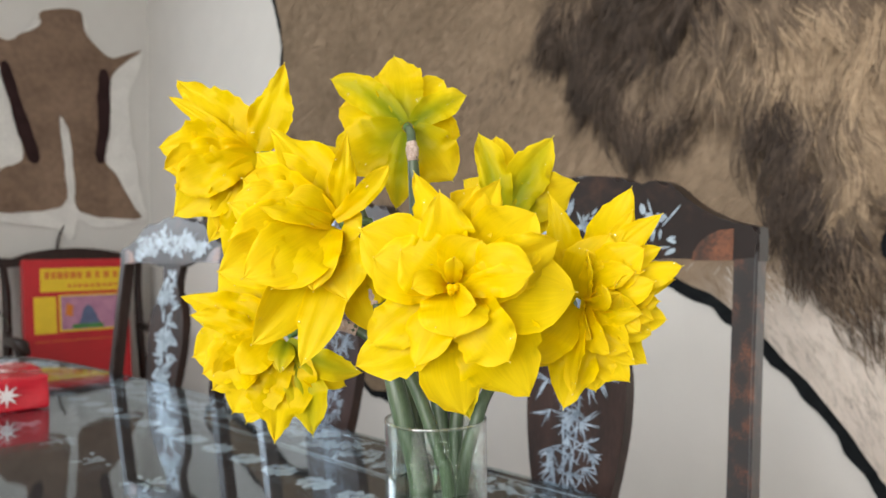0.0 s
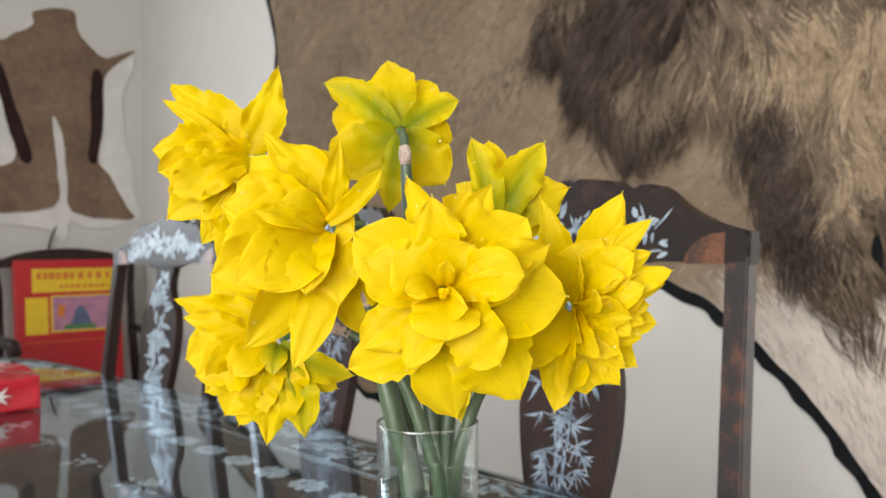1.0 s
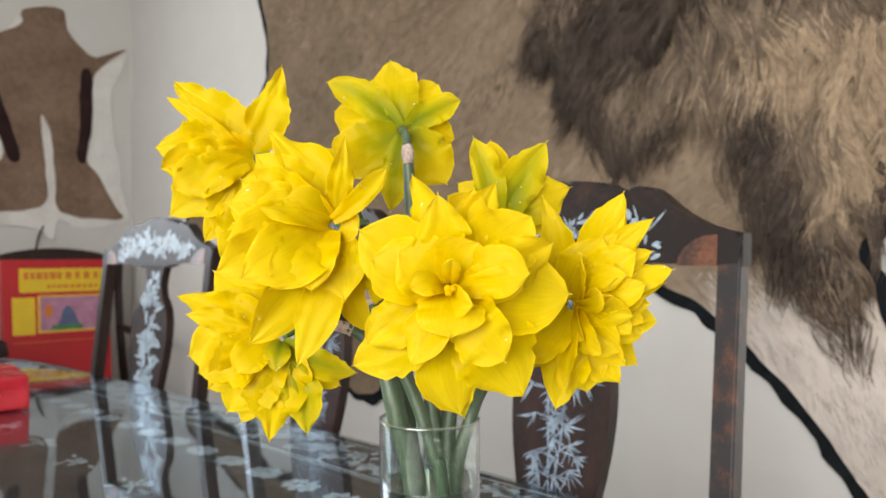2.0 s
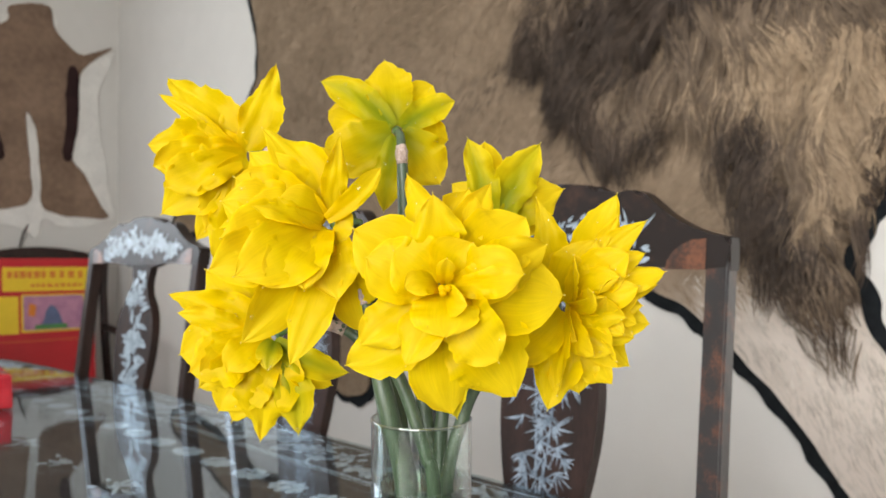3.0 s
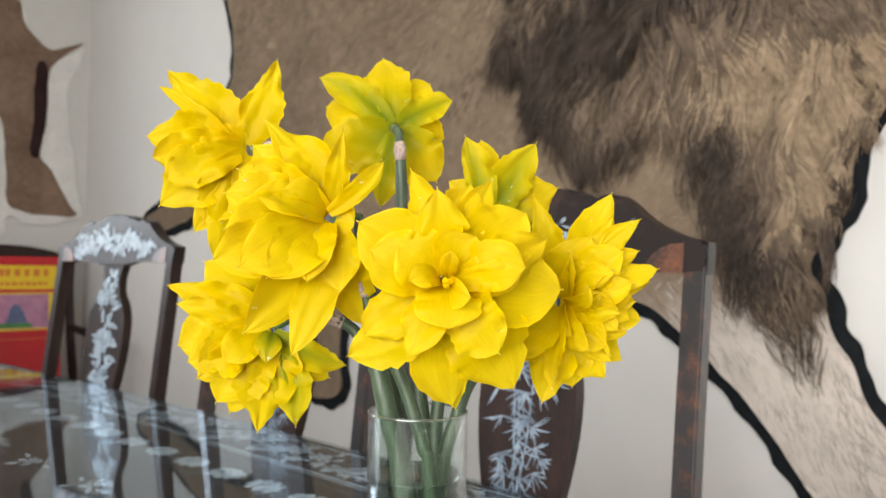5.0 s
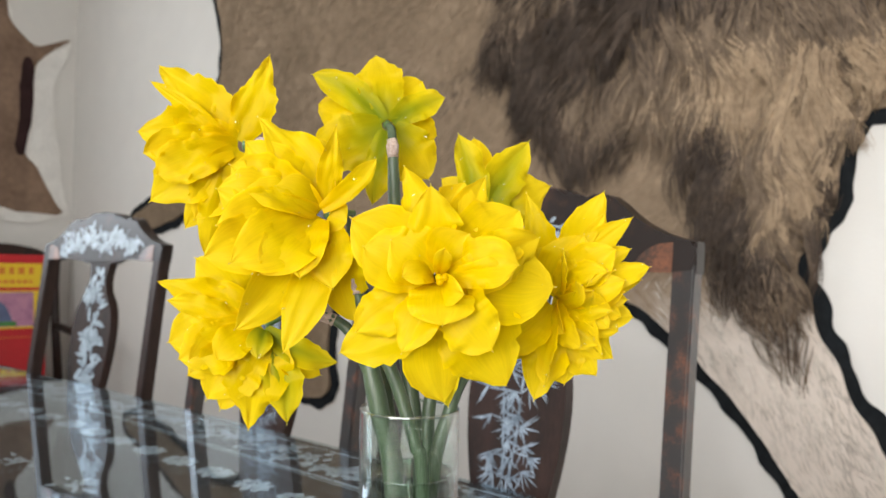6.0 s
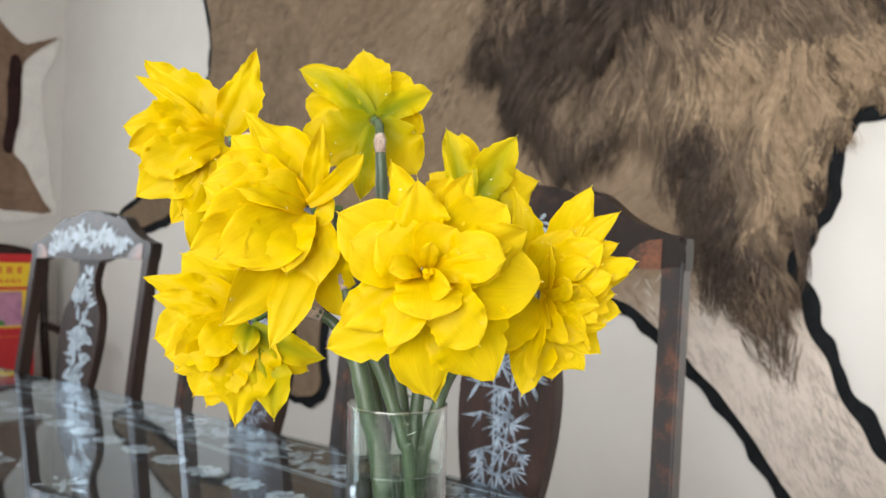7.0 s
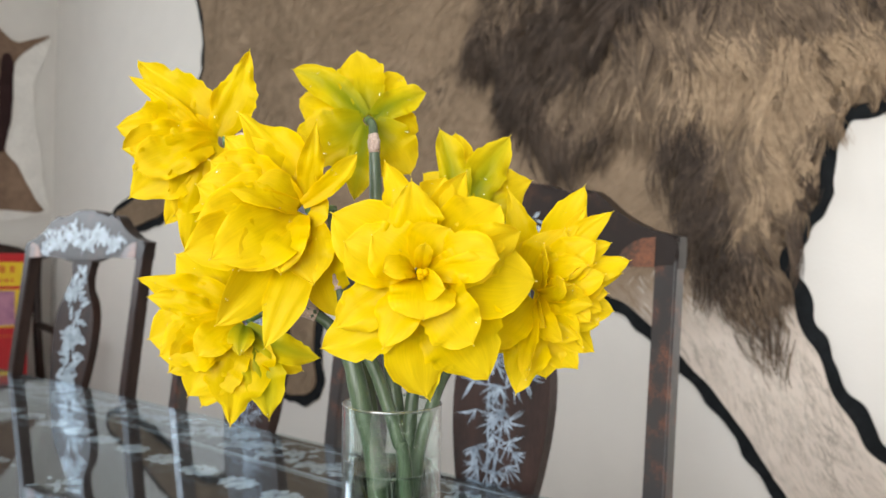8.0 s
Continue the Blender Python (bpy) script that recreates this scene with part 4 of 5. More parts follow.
def house_plant():
    pl = thing("house_plant", "potted plant with long dark green leaves", "plant", at=pose(-2.887, 0.138, 0))
    bm = bmesh.new()
    tube(bm, [(0, 0, 0), (0, 0, 0.30), (0, 0, 0.32)], [0.10, 0.14, 0.145], 20)
    part("pot", bm, M_TRIM, pl, smooth=False)
    rnd = random.Random(2)
    for k in range(9):
        a = 2 * math.pi * k / 9 + rnd.uniform(-0.2, 0.2)
        reach, rise = rnd.uniform(0.14, 0.24), rnd.uniform(0.35, 0.5)
        if k == 1:
            a, reach, rise = 0.75, 0.44, 0.67
        bm = bmesh.new()
        rows = []
        for s in [i / 8 for i in range(9)]:
            r, z = reach * s ** 1.4, 0.30 + rise * math.sin(s * (2.3 if k == 1 else 1.9))
            w = 0.018 * math.sin(math.pi * (0.08 + 0.92 * s)) + 0.001
            c = Vector((math.cos(a) * r, math.sin(a) * r, z))
            t = Vector((-math.sin(a), math.cos(a), 0))
            rows.append([bm.verts.new(c + t * w), bm.verts.new(c + Vector((0, 0, -0.004))), bm.verts.new(c - t * w)])
        for p, q in zip(rows, rows[1:]):
            for j in range(2):
                bm.faces.new((p[j], p[j + 1], q[j + 1], q[j]))
        part("leaf", bm, M_LEAF, pl, smooth=True)


house_plant()

# ---- vase with daffodils ----
VX, VY, GLASS_TOP, RIM, WATER = 0.0582, -0.0631, TZ + 0.0083, 0.9525, 0.922


def lathe(bm, profile, n=48):
    """A turned shape from (radius, height) pairs round the vase's axis."""
    rings = [[bm.verts.new((VX + r * math.cos(2 * math.pi * k / n), VY + r * math.sin(2 * math.pi * k / n), z)) for k in range(n)] for r, z in profile]
    for a, b in zip(rings, rings[1:]):
        for k in range(n):
            bm.faces.new((a[k], a[(k + 1) % n], b[(k + 1) % n], b[k]))
    bm.faces.new(rings[0][::-1])
    bm.faces.new(rings[-1])
    return bm


def drop(bm, place, normal, r):
    """A flattened water drop sitting on a surface."""
    q = Vector(normal).to_track_quat("Z", "Y").to_matrix().to_4x4()
    bmesh.ops.create_icosphere(bm, subdivisions=2, radius=r, matrix=Matrix.Translation(Vector(place)) @ q @ Matrix.Diagonal((1, 1, 0.6, 1)))


def vase():
    v = thing("vase", "clear straight glass vase half full of water on the table", "vase")
    b = GLASS_TOP + 0.0004
    prof = [(0.0225, b), (0.0236, b + 0.0015), (0.0241, b + 0.006), (0.0241, RIM - 0.0012), (0.0239, RIM - 0.0003), (0.0236, RIM), (0.0232, RIM - 0.0003), (0.0230, RIM - 0.0012), (0.0230, b + 0.012), (0.0200, b + 0.008)]
    body = part("glass_body", lathe(bmesh.new(), prof, 64), M_VASE, v, smooth=True)
    body.visible_shadow = False
    rnd = random.Random(8)
    bm = bmesh.new()
    for k in range(110):
        a, z = rnd.uniform(0, 6.28), rnd.uniform(WATER + 0.002, RIM - 0.003)
        n = Vector((math.cos(a), math.sin(a), 0))
        rr = 0.0242 if rnd.random() < 0.4 else 0.0229
        drop(bm, Vector((VX, VY, z)) + n * rr, n if rr > 0.023 else -n, 0.0003 + 0.0014 * rnd.random() ** 2)
    part("beads", bm, M_DEW, v, "small water beads on the glass", smooth=True, kind="stuff").visible_shadow = False
    for r, z, bar, label in ((0.0236, RIM, 0.0009, "rounded bright glass rim"), (0.0224, WATER + 0.0002, 0.00035, "bright edge of the water line")):
        bm = bmesh.new()
        tube(bm, [(VX + r * math.cos(math.pi * k / 32), VY + r * math.sin(math.pi * k / 32), z) for k in range(65)], bar, 10, False)
        part("rim", bm, M_RIM, v, label, smooth=True).visible_shadow = False
    w = tagged(part("water", lathe(bmesh.new(), [(0.0194, b + 0.0085), (0.0224, b + 0.012), (0.0224, WATER + 0.0004), (0.0221, WATER - 0.0006), (0.0212, WATER - 0.001)], 64), M_WATER, smooth=True),
               "clear water standing in the glass vase", "water")
    w.visible_shadow = False


vase()


def petal(tip_dir, axis, side_hint, length, wide, bow, sway, roll, seed, centre, foot, claw=0.46, point=(1.9, 2.7)):
    """One petal: bmesh of a thin, creased, pointed blade from the flower's centre, and points on its face for dew."""
    rnd = random.Random(seed)
    d = tip_dir.normalized()
    n = axis - d * axis.dot(d)
    n = n.normalized() if n.length > 0.12 else (side_hint - d * side_hint.dot(d)).normalized()
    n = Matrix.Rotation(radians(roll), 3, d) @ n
    across = d.cross(n).normalized()
    base = centre + foot
    tip = centre + d * length
    ctrl = (base + tip) / 2 + n * (bow * length) + across * (sway * length)
    bm = bmesh.new()
    layer = bm.loops.layers.uv.new("petal")
    nu, nv, thick = 12, 19, 0.00035
    cup = rnd.uniform(-0.06, 0.22)
    twist = rnd.uniform(-0.3, 0.3)
    skew = rnd.uniform(-0.14, 0.14)
    off = rnd.uniform(0, 50)
    blunt = rnd.uniform(*point)
    fold, ruff, peak = rnd.uniform(-0.35, 0.35), rnd.uniform(0.8, 1.9), rnd.uniform(0.50, 0.64) - (0.14 if point[1] < 1.5 else 0)
    ribs, depth = rnd.choice((5.0, 7.0, 9.0)), rnd.uniform(0.00005, 0.0002)
    nib = rnd.uniform(0.0004, 0.0018)
    grids, spots = [], []
    calm = min(1.0, length / 0.045) ** 2 * min(1.0, wide / 0.018)
    for j in range(nv + 1):
        s = min(1.0, j / (nv - 1))
        c = base * (1 - s) ** 2 + ctrl * (2 * s * (1 - s)) + tip * s * s
        tan = ((ctrl - base) * (1 - s) + (tip - ctrl) * s).normalized()
        nn = (n - tan * n.dot(tan)).normalized()
        side = tan.cross(nn)
        ac = (side * math.cos(twist * s) + nn * math.sin(twist * s)).normalized()
        up = ac.cross(tan)
        full = claw + (1 - claw) * math.sin(math.pi / 2 * s / peak) ** 0.9 if s < peak else max(0.0, 1 - ((s - peak) / (1 - peak)) ** blunt)
        w = wide / 2 * (full + 0.05 * max(0.0, (s - 0.9) * 10) * (1 - 0.6 * (s == 1)))
        if j == nv:
            # short pale nib that ends the blade
            c, w = c + tan * (nib * calm), 0.0002
        row = []
        for i in range(nu + 1):
            v = 2 * i / nu - 1
            fine = noise.noise(Vector((v * 1.3, s * 2.4, off))) * 0.0028 + noise.noise(Vector((v * 3.5, s * 6, off))) * 0.0015 + fold * 0.25 * w * v * s
            crease = depth * math.sin(v * ribs + off) * min(1, s * 2)
            edge = (noise.noise(Vector((s * 4.5, off, math.copysign(3, v)))) * 0.0026 + noise.noise(Vector((s * 17, off, math.copysign(5, v)))) * 0.0018) * ruff * abs(v) ** 3 * min(1, s * 3, (1 - s) * 7)
            fine, edge = fine * calm, edge * calm
            lift = cup * w * v * v + fine * min(1, s * 3) * (1 - s ** 5) + crease - 0.0004 * math.exp(-(v * 4) ** 2) + edge * 2.1
            row.append((c + ac * (w * (v + skew * (1 - v * v)) * (1 + edge * 44)) + up * lift, up))
        grids.append(row)
    fr = [[bm.verts.new(p + u * (thick / 2)) for p, u in row] for row in grids]
    bk = [[bm.verts.new(p - u * (thick / 2)) for p, u in row] for row in grids]

    def quad(vs, uvs):
        try:
            f = bm.faces.new(vs)
        except ValueError:
            return
        f.smooth, f.tag = True, len({round(q[0], 4) for q in uvs}) == 1
        for lp, q in zip(f.loops, uvs):
            lp[layer].uv = q

    for j in range(nv):
        for i in range(nu):
            uvs = [((i + a) / nu, (j + b) / nv) for a, b in ((0, 0), (1, 0), (1, 1), (0, 1))]
            quad((fr[j][i], fr[j][i + 1], fr[j + 1][i + 1], fr[j + 1][i]), uvs)
            quad((bk[j][i], bk[j + 1][i], bk[j + 1][i + 1], bk[j][i + 1]), [uvs[0], uvs[3], uvs[2], uvs[1]])
        for i in (0, nu):
            quad((fr[j][i], bk[j][i], bk[j + 1][i], fr[j + 1][i]), [(i / nu, (j + b) / nv) for b in (0, 0, 1, 1)])
    for f in bm.faces:
        if not f.tag:
            continue
        for e in f.edges:
            e.smooth = False
    for k in range(6):
        j, i = rnd.randint(3, nv - 2), rnd.randint(1, nu - 1)
        sgn = 1 if rnd.random() < 0.6 else -1
        spots.append((grids[j][i][0] + grids[j][i][1] * (sgn * 0.0004), grids[j][i][1] * sgn))
    return bm, spots


def line3(points, n=7):
    """A smooth line in space through points."""
    p = [Vector(q) for q in points]
    out = []
    for i in range(len(p) - 1):
        p0, p1, p2, p3 = p[max(i - 1, 0)], p[i], p[i + 1], p[min(i + 2, len(p) - 1)]
        for k in range(n):
            t = k / n
            out.append(0.5 * (2 * p1 + (p2 - p0) * t + (2 * p0 - 5 * p1 + 4 * p2 - p3) * t * t + (3 * p1 - p0 - 3 * p2 + p3) * t ** 3))
    return out + [p[-1]]


def daffodil(label, centre, axis, rows, stem, spathe_at, dew, seed, thick=0.0036, frills=0, away=False, tuft=False):
    """A double daffodil: petals round the centre, ovary, spathe and stem. Petal rows: turn, tilt from the axis, length, width, bow, sway, kind, roll."""
    f = thing("daffodil", label, "flower", "daffodils in the vase")
    centre, axis = Vector(centre), Vector(axis).normalized()
    up = (Vector((0, 0, 1)) - axis * axis.z).normalized()
    side = up.cross(axis)
    spots = []
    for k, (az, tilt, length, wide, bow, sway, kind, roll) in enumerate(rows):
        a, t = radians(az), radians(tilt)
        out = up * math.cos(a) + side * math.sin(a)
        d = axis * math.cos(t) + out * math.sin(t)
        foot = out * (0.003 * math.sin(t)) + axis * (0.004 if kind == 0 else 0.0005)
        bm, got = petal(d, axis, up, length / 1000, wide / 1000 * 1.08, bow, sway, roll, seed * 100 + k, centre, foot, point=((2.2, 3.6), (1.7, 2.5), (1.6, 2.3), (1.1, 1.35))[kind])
        spots += got
        part("petal", bm, (P_INNER, P_BACK if away else P_OUTER, P_GREEN, P_OUTER)[kind], f, smooth=True)
    rnd = random.Random(seed)
    for k in range(frills):
        a, t = 2.4 * k + rnd.uniform(-0.4, 0.4), 0.25 + 0.85 * (k + 0.5) / frills
        out = up * math.cos(a) + side * math.sin(a)
        bm, got = petal(axis * math.cos(t) + out * math.sin(t), axis, up, rnd.uniform(0.026, 0.038), rnd.uniform(0.008, 0.014), rnd.uniform(-0.1, 0.2), rnd.uniform(-0.2, 0.2), rnd.uniform(-70, 70),
                        seed * 100 + 60 + k, centre, axis * 0.006 + out * 0.002, point=(1.8, 3.2))
        spots += got
        part("petal", bm, P_INNER, f, smooth=True)
    if tuft:
        bm = bmesh.new()
        for k in range(3):
            a, t = rnd.uniform(0, 6.28), rnd.uniform(0.05, 0.35)
            d = axis * math.cos(t) + (up * math.cos(a) + side * math.sin(a)) * math.sin(t)
            tube(bm, [centre, centre + d * 0.010, centre + d * 0.016], [0.0014, 0.0014, 0.0016], 8)
        part("stamen_tuft", bm, P_INNER, f, smooth=True, kind="stuff")
    back = centre - axis * 0.003
    bm = bmesh.new()
    reach = 0.35 if away else 1.0
    tube(bm, [centre - axis * 0.0015, back] + [back - axis * (reach * k) for k in (0.006, 0.012, 0.016)], [0.0026, 0.0024, 0.0023, 0.0020, 0.0017], 12)
    part("ovary", bm, M_NECK, f, smooth=True)
    pts = line3([back - axis * (0.014 * reach)] + list(stem))
    bm = bmesh.new()
    tube(bm, pts, [0.0021 + (thick - 0.0021) * min(1, i / 30) ** 1.6 for i in range(len(pts))], 12)
    part("stem", bm, M_STEM, f, smooth=True)
    i0 = spathe_at
    bm = bmesh.new()
    sp = pts[i0:i0 + 7]
    tube(bm, sp, [0.0002 + k + 0.0021 + (thick - 0.0021) * min(1, (i0 + i) / 30) ** 1.6 for i, k in enumerate((0.0, 0.0001, 0.0005, 0.0002, 0.0004, 0.0001, 0.0003)[:len(sp)])], 9)
    for v in bm.verts:
        v.co += noise.noise_vector(v.co * 260) * 0.0009
    part("spathe", bm, M_SPATHE, f, "brown papery sheath", smooth=True)
    if dew:
        bm = bmesh.new()
        for p, n in rnd.sample(spots, min(2 * dew, len(spots))):
            drop(bm, p, n, 0.0005 + 0.0012 * rnd.random() ** 2)
        part("dew", bm, M_DEW, f, "water drops on the petals", smooth=True, kind="stuff").visible_shadow = False
    return f

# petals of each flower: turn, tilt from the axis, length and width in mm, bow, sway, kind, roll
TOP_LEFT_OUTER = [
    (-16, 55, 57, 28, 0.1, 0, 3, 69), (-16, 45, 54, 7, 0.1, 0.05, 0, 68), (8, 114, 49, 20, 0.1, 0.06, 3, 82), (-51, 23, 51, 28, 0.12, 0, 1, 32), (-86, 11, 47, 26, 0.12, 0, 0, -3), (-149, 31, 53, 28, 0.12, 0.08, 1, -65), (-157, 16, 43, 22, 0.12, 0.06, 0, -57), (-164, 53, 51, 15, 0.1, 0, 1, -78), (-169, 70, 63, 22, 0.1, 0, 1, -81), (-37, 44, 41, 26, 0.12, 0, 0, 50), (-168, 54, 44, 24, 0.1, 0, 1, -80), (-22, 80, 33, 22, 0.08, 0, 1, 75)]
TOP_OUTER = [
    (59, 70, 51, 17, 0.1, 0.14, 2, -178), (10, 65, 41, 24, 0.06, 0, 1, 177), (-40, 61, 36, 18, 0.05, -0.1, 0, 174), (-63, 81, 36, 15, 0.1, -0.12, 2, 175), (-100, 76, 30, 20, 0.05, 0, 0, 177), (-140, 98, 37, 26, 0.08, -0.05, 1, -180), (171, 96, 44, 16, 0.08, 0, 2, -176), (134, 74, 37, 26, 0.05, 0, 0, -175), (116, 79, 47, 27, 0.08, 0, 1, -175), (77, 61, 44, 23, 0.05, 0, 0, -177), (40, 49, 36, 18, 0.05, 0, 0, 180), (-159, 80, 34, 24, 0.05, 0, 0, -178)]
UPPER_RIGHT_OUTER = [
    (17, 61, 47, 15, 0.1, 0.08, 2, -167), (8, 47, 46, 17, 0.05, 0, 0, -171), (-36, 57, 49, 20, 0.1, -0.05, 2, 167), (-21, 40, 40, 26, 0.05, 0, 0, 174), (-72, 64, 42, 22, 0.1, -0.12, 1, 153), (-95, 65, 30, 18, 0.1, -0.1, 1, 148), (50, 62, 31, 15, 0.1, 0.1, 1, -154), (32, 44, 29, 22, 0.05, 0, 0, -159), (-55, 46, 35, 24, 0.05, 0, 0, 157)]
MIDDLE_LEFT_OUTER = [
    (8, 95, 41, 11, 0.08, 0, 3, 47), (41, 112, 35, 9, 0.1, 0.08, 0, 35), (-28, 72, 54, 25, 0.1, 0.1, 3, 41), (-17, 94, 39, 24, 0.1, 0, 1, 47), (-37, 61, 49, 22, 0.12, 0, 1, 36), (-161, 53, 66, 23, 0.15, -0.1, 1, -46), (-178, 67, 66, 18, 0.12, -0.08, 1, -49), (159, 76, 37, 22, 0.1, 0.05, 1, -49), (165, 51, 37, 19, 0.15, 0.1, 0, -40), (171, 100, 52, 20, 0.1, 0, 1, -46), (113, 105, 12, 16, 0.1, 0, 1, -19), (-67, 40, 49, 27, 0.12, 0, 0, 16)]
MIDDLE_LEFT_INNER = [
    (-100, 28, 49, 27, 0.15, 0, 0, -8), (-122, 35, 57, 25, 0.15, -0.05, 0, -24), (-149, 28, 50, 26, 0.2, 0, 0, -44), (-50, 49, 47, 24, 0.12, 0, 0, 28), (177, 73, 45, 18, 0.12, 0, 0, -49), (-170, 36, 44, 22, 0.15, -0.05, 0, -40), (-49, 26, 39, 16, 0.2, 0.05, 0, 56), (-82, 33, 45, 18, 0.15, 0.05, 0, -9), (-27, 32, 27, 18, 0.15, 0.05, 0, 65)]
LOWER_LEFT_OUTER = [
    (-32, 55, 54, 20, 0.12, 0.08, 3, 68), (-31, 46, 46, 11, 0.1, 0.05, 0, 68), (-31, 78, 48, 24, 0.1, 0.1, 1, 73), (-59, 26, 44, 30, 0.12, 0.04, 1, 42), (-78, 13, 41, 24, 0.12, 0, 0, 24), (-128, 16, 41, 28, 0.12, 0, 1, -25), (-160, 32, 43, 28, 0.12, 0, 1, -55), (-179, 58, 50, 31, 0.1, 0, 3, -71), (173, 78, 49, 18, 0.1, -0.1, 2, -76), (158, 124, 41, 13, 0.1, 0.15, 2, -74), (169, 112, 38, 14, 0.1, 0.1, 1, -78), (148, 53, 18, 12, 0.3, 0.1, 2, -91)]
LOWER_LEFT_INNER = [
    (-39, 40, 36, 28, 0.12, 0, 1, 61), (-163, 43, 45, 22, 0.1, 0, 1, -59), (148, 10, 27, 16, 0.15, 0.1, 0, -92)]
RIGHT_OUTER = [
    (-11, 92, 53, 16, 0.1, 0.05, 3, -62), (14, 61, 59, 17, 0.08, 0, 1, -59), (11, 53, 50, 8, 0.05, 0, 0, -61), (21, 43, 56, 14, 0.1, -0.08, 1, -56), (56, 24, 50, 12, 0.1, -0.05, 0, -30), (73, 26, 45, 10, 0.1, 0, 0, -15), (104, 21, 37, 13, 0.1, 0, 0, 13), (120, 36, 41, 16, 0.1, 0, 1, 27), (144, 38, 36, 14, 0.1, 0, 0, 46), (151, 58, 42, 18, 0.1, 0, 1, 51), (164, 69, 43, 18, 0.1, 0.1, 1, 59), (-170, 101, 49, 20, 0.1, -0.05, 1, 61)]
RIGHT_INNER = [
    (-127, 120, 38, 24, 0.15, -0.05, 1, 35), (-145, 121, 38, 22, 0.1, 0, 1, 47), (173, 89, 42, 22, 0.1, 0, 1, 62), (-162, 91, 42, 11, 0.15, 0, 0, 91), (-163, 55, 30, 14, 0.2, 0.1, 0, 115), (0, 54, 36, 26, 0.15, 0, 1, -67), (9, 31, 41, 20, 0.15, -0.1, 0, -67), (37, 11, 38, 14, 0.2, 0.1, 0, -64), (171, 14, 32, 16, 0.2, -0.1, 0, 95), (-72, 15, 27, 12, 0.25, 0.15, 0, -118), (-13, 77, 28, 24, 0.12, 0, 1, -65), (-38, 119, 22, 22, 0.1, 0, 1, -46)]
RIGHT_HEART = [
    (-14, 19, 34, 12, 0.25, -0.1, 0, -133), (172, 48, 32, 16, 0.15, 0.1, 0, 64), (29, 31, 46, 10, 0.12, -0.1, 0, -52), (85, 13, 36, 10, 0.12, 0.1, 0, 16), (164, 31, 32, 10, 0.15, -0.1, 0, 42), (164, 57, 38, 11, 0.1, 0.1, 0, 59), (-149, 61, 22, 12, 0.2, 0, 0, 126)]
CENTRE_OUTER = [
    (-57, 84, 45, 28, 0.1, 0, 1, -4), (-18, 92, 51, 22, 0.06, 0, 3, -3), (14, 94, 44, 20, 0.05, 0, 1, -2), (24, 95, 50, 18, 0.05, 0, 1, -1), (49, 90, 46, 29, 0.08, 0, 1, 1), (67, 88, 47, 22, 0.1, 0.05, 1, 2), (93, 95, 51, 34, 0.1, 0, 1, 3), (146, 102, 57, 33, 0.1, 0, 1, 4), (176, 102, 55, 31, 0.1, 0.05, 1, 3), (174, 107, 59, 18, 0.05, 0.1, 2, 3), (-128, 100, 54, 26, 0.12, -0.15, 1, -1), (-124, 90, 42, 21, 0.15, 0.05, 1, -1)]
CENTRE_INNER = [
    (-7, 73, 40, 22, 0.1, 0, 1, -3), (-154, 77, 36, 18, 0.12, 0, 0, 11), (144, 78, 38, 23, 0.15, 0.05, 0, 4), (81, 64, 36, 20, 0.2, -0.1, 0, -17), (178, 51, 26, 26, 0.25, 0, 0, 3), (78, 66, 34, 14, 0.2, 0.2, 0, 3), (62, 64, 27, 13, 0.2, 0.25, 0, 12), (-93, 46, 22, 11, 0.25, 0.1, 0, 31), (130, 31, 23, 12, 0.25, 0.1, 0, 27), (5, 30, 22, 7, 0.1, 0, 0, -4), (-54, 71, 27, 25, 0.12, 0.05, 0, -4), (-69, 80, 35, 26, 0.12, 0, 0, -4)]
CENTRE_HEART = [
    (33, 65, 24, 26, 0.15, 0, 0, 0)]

FOOT = 0.775
daffodil("double yellow daffodil facing sideways on an arched stem", (-0.0252, -0.1063, 1.0827), (-0.447, -0.882, -0.149), TOP_LEFT_OUTER, [(-0.0178, -0.0999, 1.084), (-0.0069, -0.0865, 1.0841), (0.0043, -0.0765, 1.0753), (0.0137, -0.0717, 1.0515), (0.0246, -0.0679, 1.0163), (0.0357, -0.0638, 0.9763), (0.0434, -0.0629, 0.9473), (0.0494, -0.062, 0.9103), (0.07, -0.056, FOOT)], 6, 14, 1, 0.0040, 0)
daffodil("double yellow daffodil seen from behind with green-streaked petals", (0.0188, -0.0422, 1.0990), (-0.724, 0.645, 0.243), TOP_OUTER, [(0.0274, -0.0478, 1.0942), (0.0299, -0.0493, 1.0838), (0.031, -0.0493, 1.0702), (0.0325, -0.0485, 1.0402), (0.038, -0.0492, 0.9988), (0.0475, -0.0519, 0.9649), (0.0523, -0.0524, 0.9428), (0.057, -0.0528, 0.9099), (0.05, -0.066, FOOT)], 11, 20, 2, 0.0040, away=True)
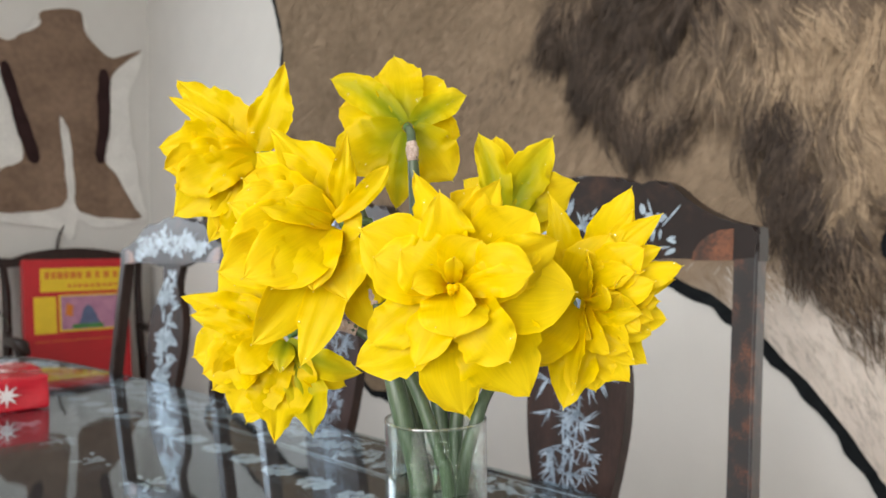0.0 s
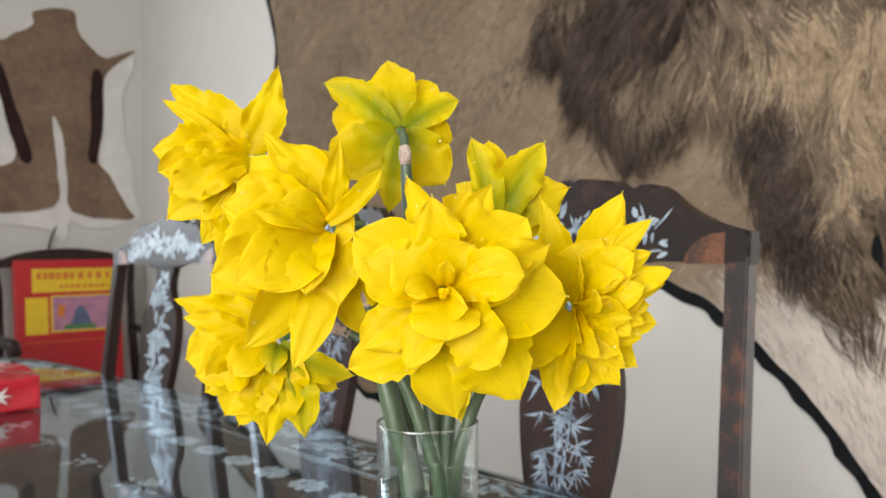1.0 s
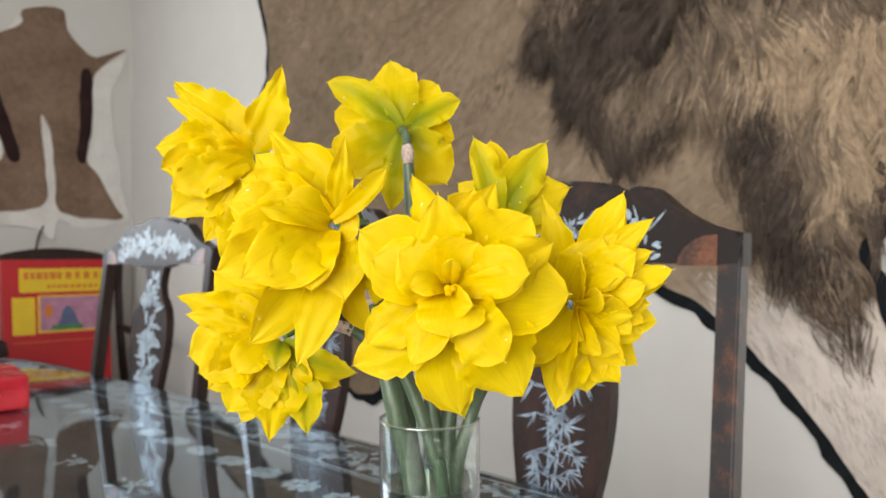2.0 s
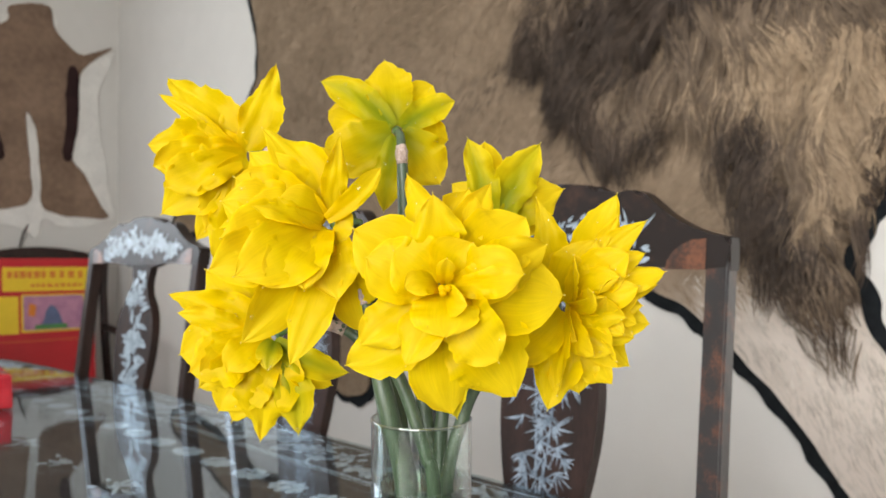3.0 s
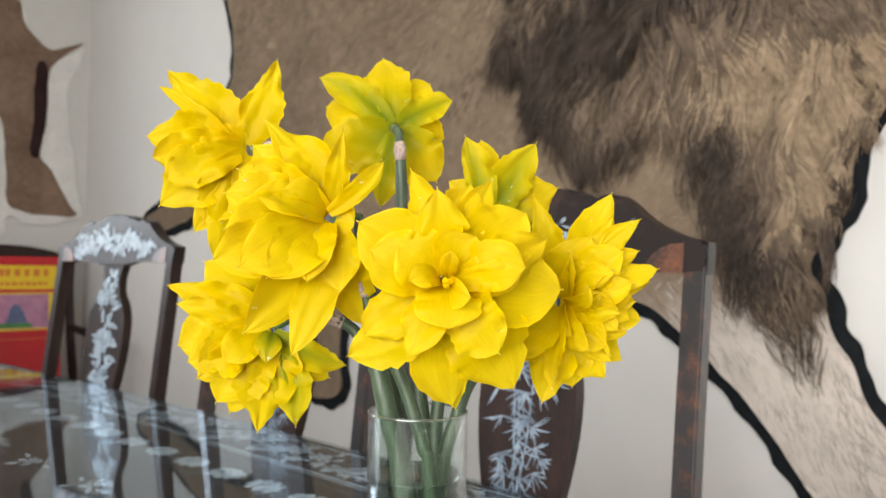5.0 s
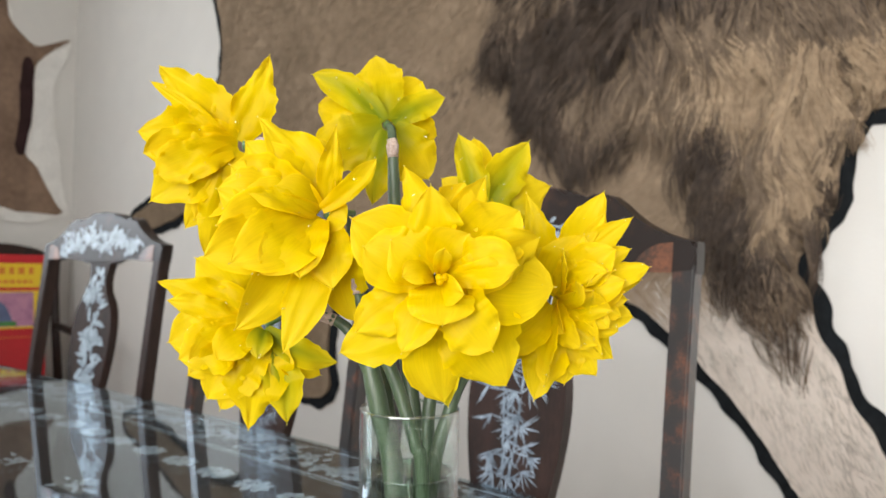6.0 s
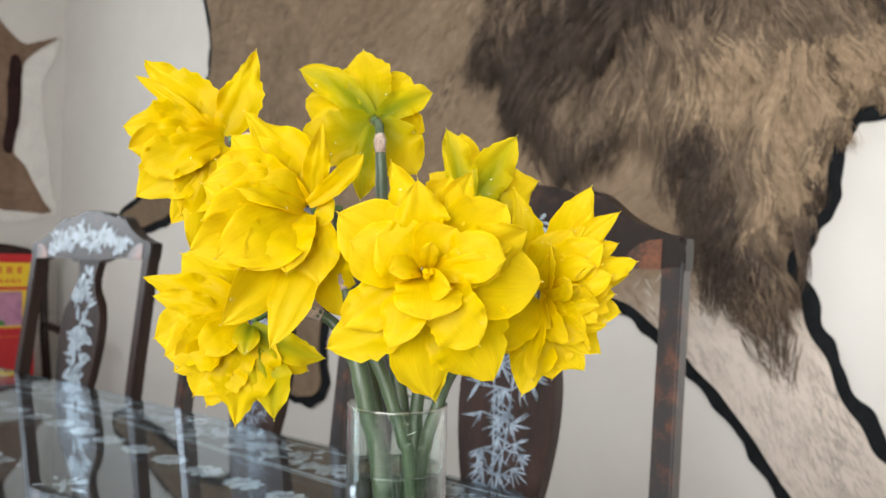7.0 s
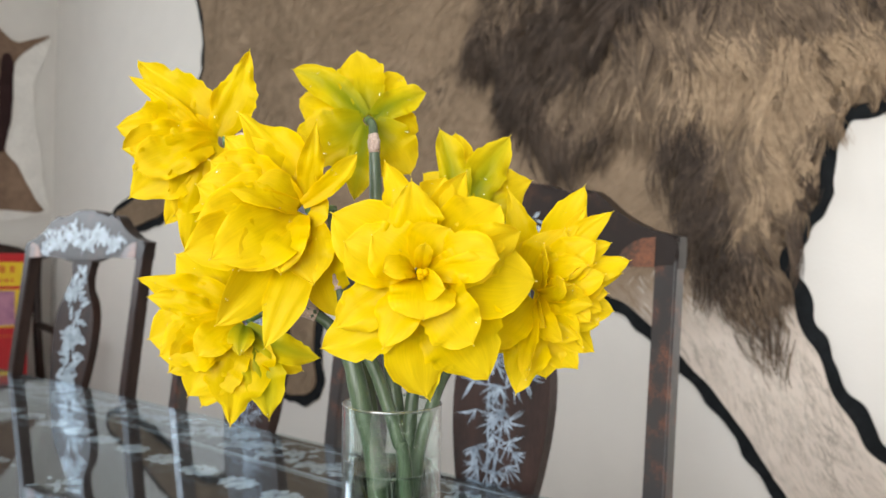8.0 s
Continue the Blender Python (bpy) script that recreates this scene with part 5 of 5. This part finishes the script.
daffodil("smaller yellow daffodil turned away showing its green back", (0.0694, -0.0233, 1.0459), (-0.453, 0.706, 0.545), UPPER_RIGHT_OUTER, [(0.0762, -0.0291, 1.0374), (0.0704, -0.0334, 1.0113), (0.0602, -0.0439, 0.9769), (0.0588, -0.0496, 0.9476), (0.0592, -0.0535, 0.9105), (0.048, -0.072, FOOT)], 8, 8, 3, 0.0036, away=True)
daffodil("double yellow daffodil with narrow upright outer petals", (0.0384, -0.1030, 1.0456), (0.039, -0.996, -0.076), MIDDLE_LEFT_OUTER + MIDDLE_LEFT_INNER, [(0.0355, -0.0909, 1.0414), (0.0385, -0.085, 1.0168), (0.0427, -0.0806, 0.9895), (0.0476, -0.0784, 0.9679), (0.0511, -0.0762, 0.9504), (0.057, -0.0714, 0.9141), (0.066, -0.064, FOOT)], 4, 18, 4, 0.0050)
daffodil("double yellow daffodil drooping low beside the vase", (0.0027, -0.1100, 0.9918), (-0.285, -0.854, -0.435), LOWER_LEFT_OUTER + LOWER_LEFT_INNER, [(0.0059, -0.1034, 0.9961), (0.0136, -0.0901, 0.997), (0.0219, -0.0802, 0.9941), (0.0284, -0.0744, 0.9868), (0.0358, -0.0702, 0.9699), (0.0431, -0.0659, 0.9477), (0.0513, -0.0603, 0.9104), (0.068, -0.052, FOOT)], 15, 24, 5, 0.0032, 0)
daffodil("dense ruffled double yellow daffodil wet with drops", (0.1091, -0.0183, 1.0068), (0.989, 0.077, 0.125), RIGHT_OUTER + RIGHT_INNER + RIGHT_HEART, [(0.1009, -0.0173, 1.003), (0.0863, -0.0242, 0.9889), (0.0747, -0.039, 0.9694), (0.0713, -0.0494, 0.9494), (0.0674, -0.057, 0.9131), (0.054, -0.06, FOOT)], 6, 44, 6, 0.0034, 6)
daffodil("large open double yellow daffodil with layered petals", (0.0959, -0.0882, 1.0171), (0.681, -0.728, 0.079), CENTRE_OUTER + CENTRE_INNER + CENTRE_HEART, [(0.0708, -0.0848, 1.0197), (0.0564, -0.0895, 1.0231), (0.0478, -0.0915, 1.0171), (0.0479, -0.0884, 1.0051), (0.0527, -0.0838, 0.9891), (0.0596, -0.0787, 0.9733), (0.065, -0.0749, 0.9563), (0.0705, -0.0723, 0.9382), (0.0732, -0.0693, 0.9171), (0.076, -0.06, FOOT)], 20, 16, 7, 0.0032, tuft=True)
